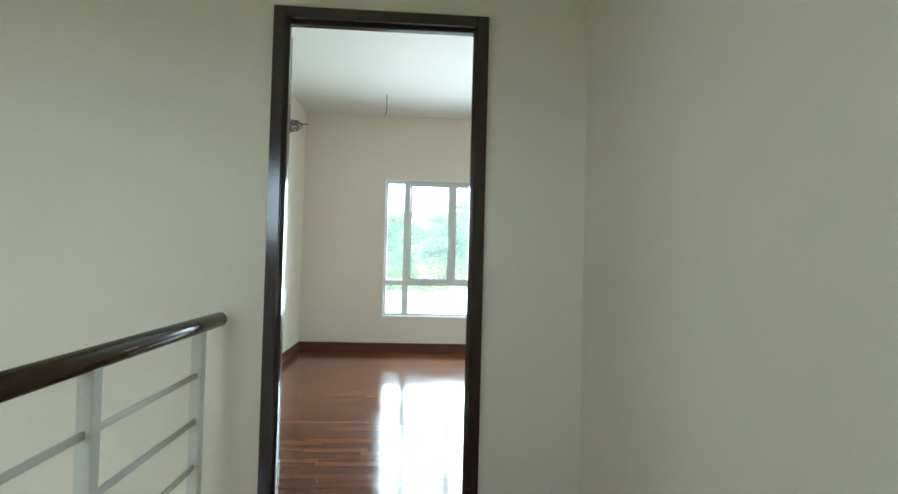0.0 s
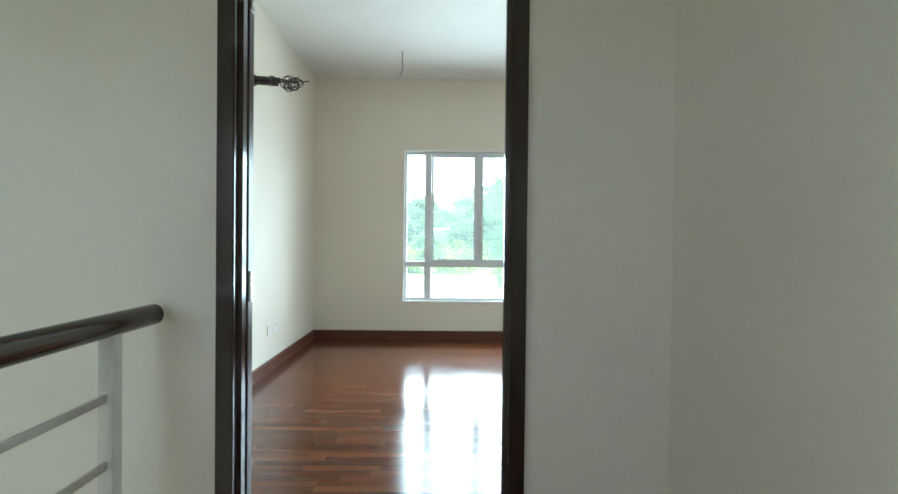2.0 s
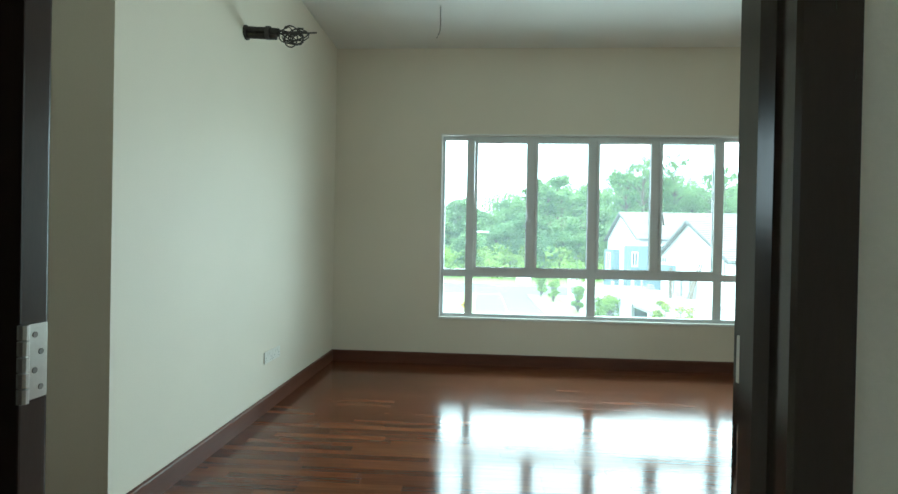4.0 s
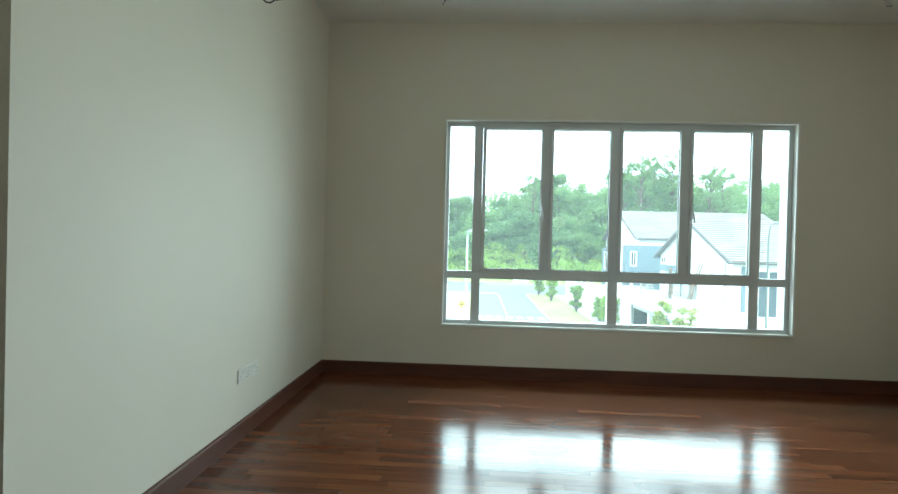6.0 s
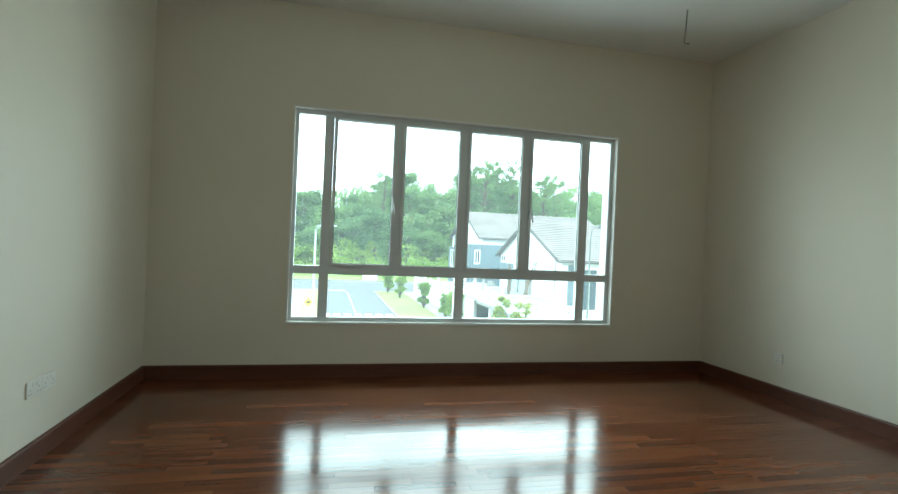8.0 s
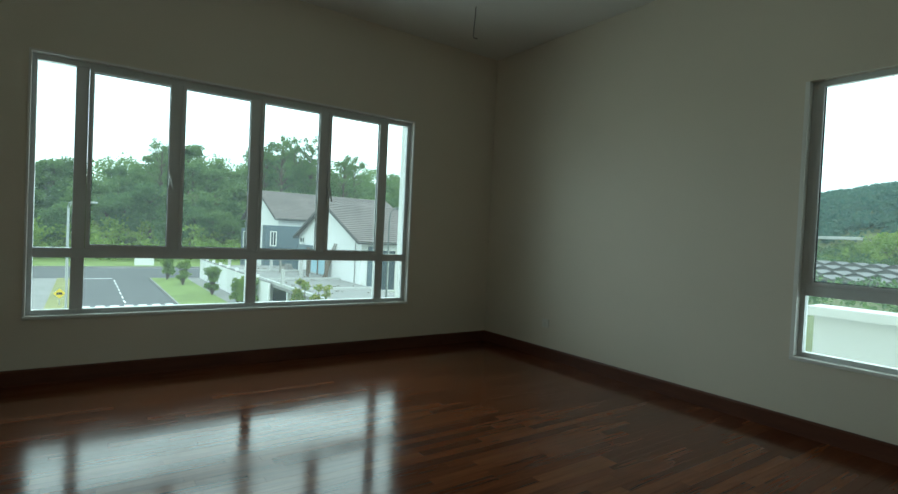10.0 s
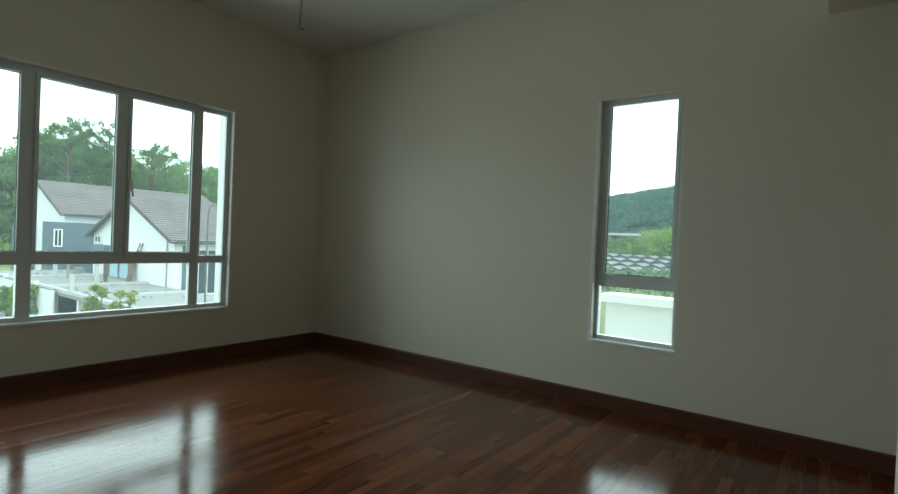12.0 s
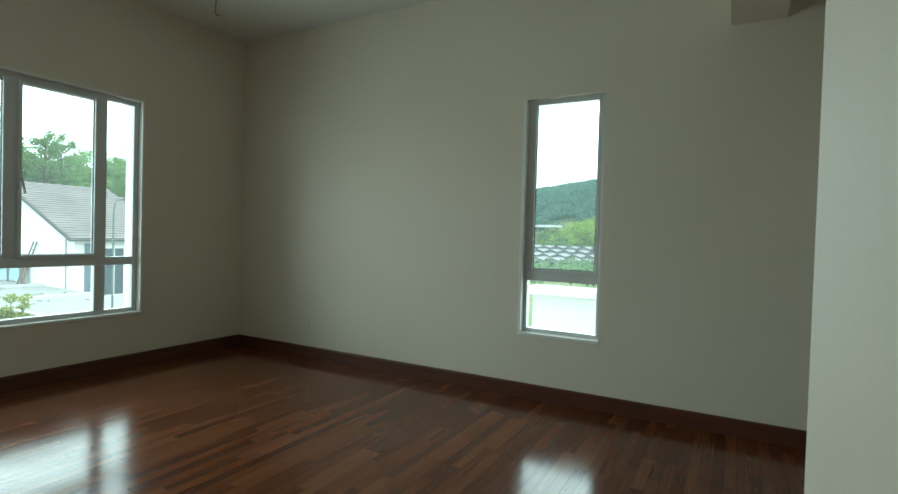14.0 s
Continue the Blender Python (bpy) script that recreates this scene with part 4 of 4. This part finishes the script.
street_lamp(0.70, 34.5, 2.2, 1.0, "slim galvanised street lamp on the dry verge")
street_lamp(0.2, 56.0, 2.8, 1.0, "slim galvanised street lamp farther along the verge")
street_lamp(11.6, 13.9, 2.2, 0.45, "slim dark street lamp in front of the white house", M_DARKPOLE, 0.045)
sign = thing("road_sign", "yellow diamond road sign with a black hump mark on a post", "sign", at=(0.25, 38.6, GROUND + 0.13))
part("post", tube([(0, 0, -0.05), (0, 0, 0.9)], 0.03, 8), M_GALV, sign)
part("plate", extrude_profile(bmesh.new(), [(0, 0.45), (0.33, 0.78), (0, 1.11), (-0.33, 0.78)], "y", -0.06, -0.035), M_YELLOW, sign)
part("mark", extrude_profile(bmesh.new(), [(-0.2, 0.7), (0.2, 0.7), (0.12, 0.86), (-0.12, 0.86)], "y", -0.066, -0.061), M_BLACK, sign)
kiosk = thing("utility_box", "pale grey utility box at the far side of the cross road", "utility box", at=(8.2, 75.5, GROUND + 0.13))
part("body", boxes((-1.1, 1.1, -0.5, 0.5, -0.1, 1.5), bevel=0.03), M_RENDER, kiosk)
part("lid", boxes((-1.2, 1.2, -0.6, 0.6, 1.5, 1.62), bevel=0.02), M_CONC, kiosk)

# ---- trees ----


def leaf_mesh(name, centres, per, spread, size, seed, material):
    """Many small leaf sprays: bent quads scattered round the clump centres."""
    r = np.random.RandomState(seed)
    c = np.repeat(np.array(centres, float), per, axis=0)
    n = len(c)
    d = r.normal(size=(n, 3))
    d /= np.linalg.norm(d, axis=1, keepdims=True)
    pos = c + d * (r.uniform(0.25, 1.0, (n, 1)) ** 0.5) * spread * r.uniform(0.7, 1.3, (n, 1)) * np.array([1, 1, 0.72])
    a = r.normal(size=(n, 3)) + d * 0.4
    a /= np.linalg.norm(a, axis=1, keepdims=True)
    b = np.cross(a, r.normal(size=(n, 3)))
    b /= np.linalg.norm(b, axis=1, keepdims=True)
    s = size * r.uniform(0.6, 1.4, (n, 1))
    v = np.stack([pos - a * s, pos + b * s * 0.55, pos + a * s, pos - b * s * 0.55], axis=1).reshape(-1, 3)
    f = np.arange(n * 4).reshape(-1, 4)
    me = bpy.data.meshes.new(name)
    me.from_pydata(v.tolist(), [], f.tolist())
    me.materials.append(material)
    return me


def tree(label, height, crown_w, seed, tall=False, category="tree"):
    """A tapered trunk with limbs and a crown of leaf clumps at the limbs' ends."""
    r = random.Random(seed)
    t = thing("tree", label, category)
    bm = bmesh.new()
    top = Vector((r.uniform(-0.4, 0.4), r.uniform(-0.4, 0.4), height * (0.9 if tall else 0.75)))
    pts = [Vector((0, 0, -0.4)), Vector((0.1, 0.05, height * 0.3)), top * 0.65, top]
    add_tube(bm, pts, height * 0.022 + 0.05, 8, 0.05)
    centres = []
    k_l = 44 if tall else 24
    for k in range(k_l):
        f = r.uniform(0.34 if tall else 0.25, 1.0)
        base = Vector((0.05, 0.03, 0)) + top * f
        a = k * 2.4 + r.uniform(-0.4, 0.4)
        reach = crown_w * r.uniform(0.35, 1.0) * (1.1 - 0.5 * abs(f - 0.6))
        end = base + Vector((math.cos(a) * reach, math.sin(a) * reach, height * r.uniform(0.04, 0.18)))
        mid = base.lerp(end, 0.5) + Vector((0, 0, 0.25))
        add_tube(bm, [base, mid, end], 0.09, 5, 0.03)
        centres.append(end)
        centres.append(mid.lerp(end, r.uniform(0.1, 0.6)) + Vector((r.uniform(-.6, .6), r.uniform(-.6, .6), r.uniform(0, .8))))
    centres.append(top + Vector((0, 0, 0.3)))
    part("trunk", bm, M_BARK, t)
    cr = new("crown", leaf_mesh("crown", centres, 56 if tall else 110, crown_w * (0.21 if tall else 0.34), 0.17 if tall else 0.2, seed, M_LEAVES))
    cr.parent = t
    return t


kinds = [tree("broad leafy green tree on the wooded slope", 11.0, 3.6, 3), tree("rounded leafy green tree on the wooded slope", 9.0, 3.2, 8),
         tree("tall open-crowned forest tree above the others", 19.0, 3.6, 21, tall=True), tree("slender leafy green tree on the wooded slope", 12.5, 2.9, 33)]
tr = random.Random(77)
spots = []
for row, (y, n, x0, x1) in enumerate(((93, 22, -26, 62), (101, 24, -30, 72), (110, 24, -36, 84), (120, 22, -42, 98), (131, 20, -50, 112))):
    for i in range(n):
        spots.append((x0 + (x1 - x0) * (i + tr.uniform(0.15, 0.85)) / n, y + tr.uniform(-3.5, 3.5), tr.choice((0, 0, 1, 1, 3)), tr.uniform(0.75, 1.12) * (0.8 if row == 0 else 1.0)))
spots += [(34.0, 101, 2, 1.02), (31.5, 104, 2, 0.92), (47.0, 100, 2, 0.88), (50.5, 103, 2, 0.80), (42.0, 107, 2, 0.85), (13.0, 106, 2, 0.72), (58.0, 104, 2, 0.7), (38.5, 108, 2, 0.8)]
used = set()
for x, y, k, s in spots:
    m = Matrix.Translation((x, y, ground_height(x, y) - 0.1)) @ Matrix.Rotation(tr.uniform(0, 6.28), 4, "Z") @ Matrix.Diagonal((s, s, s * tr.uniform(0.9, 1.15), 1))
    if k not in used:
        used.add(k)
        kinds[k].matrix_basis = m
        tagged(kinds[k], group="slope trees")
    else:
        cp = copy_thing(kinds[k], m @ Matrix.Diagonal([1 / q for q in kinds[k].scale] + [1]))

# closed canopy between and behind the single trees
ws = np.random.RandomState(31)
cx, cy = ws.uniform(-48, 118, 1500), ws.uniform(96, 150, 1500)
mass = [(x, y, ground_height(x, y) + ws.uniform(1.0, 8.5)) for x, y in zip(cx, cy)]
cx, cy = ws.uniform(40, 125, 420), ws.uniform(104, 145, 420)
mass += [(x, y, ground_height(x, y) + ws.uniform(5.0, 11.5)) for x, y in zip(cx, cy)]
tagged(new("slope_woods", leaf_mesh("slope_woods", mass, 46, 1.9, 0.30, 32, M_LEAVES)), "dense green forest canopy on the slope", "forest", kind="stuff")
# undergrowth along the foot of the slope
rs = np.random.RandomState(4)
und = [(x, y, ground_height(x, y) + rs.uniform(0.3, 2.4 + 3.8 * max(0.0, 0.5 + noise.noise(Vector((x * 0.11, y * 0.11, 4.0)))))) for x, y in zip(rs.uniform(-45, 80, 800), rs.uniform(82, 97, 800))]
tagged(new("undergrowth", leaf_mesh("undergrowth", und, 44, 1.25, 0.24, 9, M_BUSH)), "bright green scrub along the foot of the slope", "scrub", kind="stuff")
# far hill woods beyond the terrace roofs, aerial haze put into the leaf colour
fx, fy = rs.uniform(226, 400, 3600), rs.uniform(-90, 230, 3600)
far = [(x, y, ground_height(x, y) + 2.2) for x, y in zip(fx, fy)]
tagged(new("far_woods", leaf_mesh("far_woods", far, 46, 3.3, 0.8, 15, M_HAZYWOOD)), "dense forest covering the far hill, tinted blue-green for haze", "forest", kind="stuff")
nx, ny = rs.uniform(60, 100, 300), rs.uniform(2, 90, 300)
near = [(x, y, GROUND + rs.uniform(0.4, 2.6)) for x, y in zip(nx, ny)]
tagged(new("hedgerow", leaf_mesh("hedgerow", near, 44, 1.3, 0.28, 16, M_LEAVES)), "leafy scrub in front of the terrace roofs", "scrub", kind="stuff")
nx, ny = rs.uniform(197, 214, 420), rs.uniform(-10, 150, 420)
near = [(x, y, ground_height(x, y) + rs.uniform(0.5, 4.5)) for x, y in zip(nx, ny)]
tagged(new("valley_woods", leaf_mesh("valley_woods", near, 44, 2.2, 0.45, 17, M_LEAVES)), "green trees in the valley behind the terrace roofs", "forest", kind="stuff")


def bush(label, x, y, z, w, h, seed, group="", leaves=M_BUSH):
    r = random.Random(seed)
    b = thing("bush", label, "bush", group=group, at=(x, y, z))
    bm = bmesh.new()
    cs = []
    for k in range(30):
        a = k * 2.4
        e = (math.cos(a) * w * r.uniform(0.15, 0.85), math.sin(a) * w * r.uniform(0.15, 0.85), h * r.uniform(0.2, 0.98))
        add_tube(bm, [(0, 0, -0.1), (e[0] * 0.4, e[1] * 0.4, e[2] * 0.5), e], 0.035, 5, 0.012)
        cs.append(e)
    part("stem", bm, M_BARK, b)
    c = new("crown", leaf_mesh("crown", cs, 95, w * 0.42, 0.07, seed, leaves))
    c.parent = b


for i, (x, y, z, w, h) in enumerate(((10.4, 42.0, G + 0.13, 0.6, 2.3), (9.3, 50.0, G + 0.13, 0.6, 2.4), (8.6, 55.5, G + 0.13, 0.75, 2.9), (11.4, 34.5, G + 0.1, 0.8, 2.2), (11.3, 37.0, G + 0.1, 0.6, 1.9))):
    bush("young green roadside bush beside the white wall", x, y, z, w, h, 40 + i, "roadside bushes")
bush("yellow-green leafy shrub in front of the porch", 10.95, 21.9, G + 0.1, 0.55, 3.3, 60, "porch shrubs", M_SHRUB)
bush("yellow-green leafy shrub in front of the porch", 11.75, 21.3, G + 0.1, 0.6, 3.0, 61, "porch shrubs", M_SHRUB)

# ---- terrace roofs and viaduct seen through the narrow window ----


def terrace(x, y, z):
    t = thing("terrace_house", "far terrace house with a pale grey pitched roof", "house", group="far terrace houses", at=(x, y, z))
    part("wall", extrude_profile(bmesh.new(), [(-2.35, -0.6), (2.35, -0.6), (2.35, 4.3), (0, 5.1), (-2.35, 4.3)], "x", 0, 9), M_CONC, t)
    for s in (-1, 1):
        part("roof", extrude_profile(bmesh.new(), [(0, 5.1), (s * 2.45, 4.26), (s * 2.45, 4.42), (0, 5.28)], "x", -0.6, 9.4), M_PALEROOF, t)
    for z0 in (0.6, 2.7):
        part("window", boxes((-0.06, -0.005, -1.1, 1.1, z0, z0 + 1.3)), M_DARKGLASS, t, "dark window glass")
    return t


first = terrace(148, 8.0, ground_height(150, 8.0))
for row in range(4):
    for k in range(26):
        if row or k:
            x, y = 148 + 12.5 * row, 8.0 + 1.7 * row + 4.75 * k
            copy_thing(first, pose(x, y, ground_height(x + 2, y)))
via = thing("viaduct", "pale concrete road viaduct on piers across the valley", "bridge")
part("deck", boxes((216, 222, 60, 240, 6.3, 7.3)), M_PALECONC, via)
for k in range(7):
    y = 74 + 24 * k
    part("pier", boxes((217.5, 220.5, y, y + 2.2, GROUND - 4.0, 6.3)), M_PALECONC, via)
ex, ey = rs.uniform(206, 224, 260), rs.uniform(10, 68, 260)
bank = [(x, y, ground_height(x, y) + rs.uniform(1.0, 7.0) * min(1.0, (72 - y) / 22)) for x, y in zip(ex, ey)]
tagged(new("bank_scrub", leaf_mesh("bank_scrub", bank, 44, 2.2, 0.45, 18, M_BUSH)), "bright yellow-green scrub on the bank below the hill", "scrub", kind="stuff")

# ---- bathroom floor tiles, each a piece of its own ----
tile_me = mesh_of("tile", boxes((-0.147, 0.147, -0.147, 0.147, -0.028, 0.0), bevel=0.002), M_TILE)
floor_b = bpy.data.objects["floor_bathroom"]
for i in range(9):
    for j in range(5):
        ti = new("tile", tile_me)
        ti.parent, ti.location = floor_b, (BX0 + 0.15 + 0.30 * i, BATH_Y + 0.30 + 0.30 * j, -0.001)

# ---- floor strips: the stretch nearest the door as single pieces, the rest joined ----
SW = 0.06
srng = random.Random(2024)
LENGTHS = (0.42, 0.54, 0.72, 0.90)
strip_me = {}
for ln in LENGTHS:
    bm = bmesh.new()
    h_, w_, c_ = ln / 2 - 0.0002, SW / 2 - 0.0002, 0.0004
    lo = [bm.verts.new((sx * h_, sy * w_, -0.020)) for sx, sy in ((-1, -1), (1, -1), (1, 1), (-1, 1))]
    me_ = [bm.verts.new((sx * h_, sy * w_, -c_)) for sx, sy in ((-1, -1), (1, -1), (1, 1), (-1, 1))]
    hi = [bm.verts.new((sx * (h_ - c_), sy * (w_ - c_), 0.0)) for sx, sy in ((-1, -1), (1, -1), (1, 1), (-1, 1))]
    for u, v in ((lo, me_), (me_, hi)):
        for k in range(4):
            bm.faces.new((u[k], u[(k + 1) % 4], v[(k + 1) % 4], v[k]))
    bm.faces.new(hi)
    strip_me[ln] = mesh_of("strip", bm, M_STRIP)
floor_o = tagged(new("floor"), "glossy red-brown hardwood strip floor", "floor", kind="structure")
jv, jf = [], []


def joined_strip(x0, x1, y0, y1):
    g, c = 0.0002, 0.0004
    x0, x1, y0, y1 = x0 + g, x1 - g, y0 + g, y1 - g
    b = len(jv)
    ty, tx = srng.uniform(-0.000025, 0.000025), srng.uniform(-0.00006, 0.00006)
    for z, i, u in ((-0.020, 0, 0), (-c, 0, 1), (0.0, c, 1)):
        jv.extend(((x0 + i, y0 + i, z - u * (ty + tx)), (x1 - i, y0 + i, z - u * (ty - tx)), (x1 - i, y1 - i, z + u * (ty + tx)), (x0 + i, y1 - i, z + u * (ty - tx))))
    for r in (0, 4):
        for k in range(4):
            jf.append((b + r + k, b + r + (k + 1) % 4, b + r + 4 + (k + 1) % 4, b + r + 4 + k))
    jf.append((b + 8, b + 9, b + 10, b + 11))


singles = 0
y = 0.0
while y > BACK_Y + 0.02:
    y0, y1 = max(y - SW, BACK_Y), y
    yc = (y0 + y1) / 2
    if yc > BATH_Y:
        xa, xb = 0.0, W
    elif yc > DY1:
        xa, xb = ALC_X, W
    else:
        xa, xb = CORNER_X, W
    x = xa - srng.uniform(0.0, 0.8)
    while x < xb - 0.001:
        ln = srng.choice(LENGTHS)
        x1 = x + ln
        if x >= xa and x1 <= xb and y1 - y0 > SW - 0.001 and -4.7 < yc < -2.2 and 1.9 < x + ln / 2 and singles < 300:
            ob = new("strip", strip_me[ln])
            ob.parent, ob.location = floor_o, ((x + x1) / 2, yc, 0)
            ob.rotation_euler = (srng.uniform(-0.001, 0.001), srng.uniform(-0.0004, 0.0004), 0)
            singles += 1
        elif min(x1, xb) - max(x, xa) > 0.01:
            joined_strip(max(x, xa), min(x1, xb), y0, y1)
        x = x1
    y -= SW
for k in range(2):
    joined_strip(DX0 + 0.002, DX1 - 0.002, DY1 - 0.08 * (k + 1), DY1 - 0.08 * k)
jm = bpy.data.meshes.new("strips")
jm.from_pydata(jv, [], jf)
jm.materials.append(M_STRIPS)
js = new("strips", jm)
js.parent = floor_o
tagged(js, "glossy red-brown hardwood strips", kind="stuff")
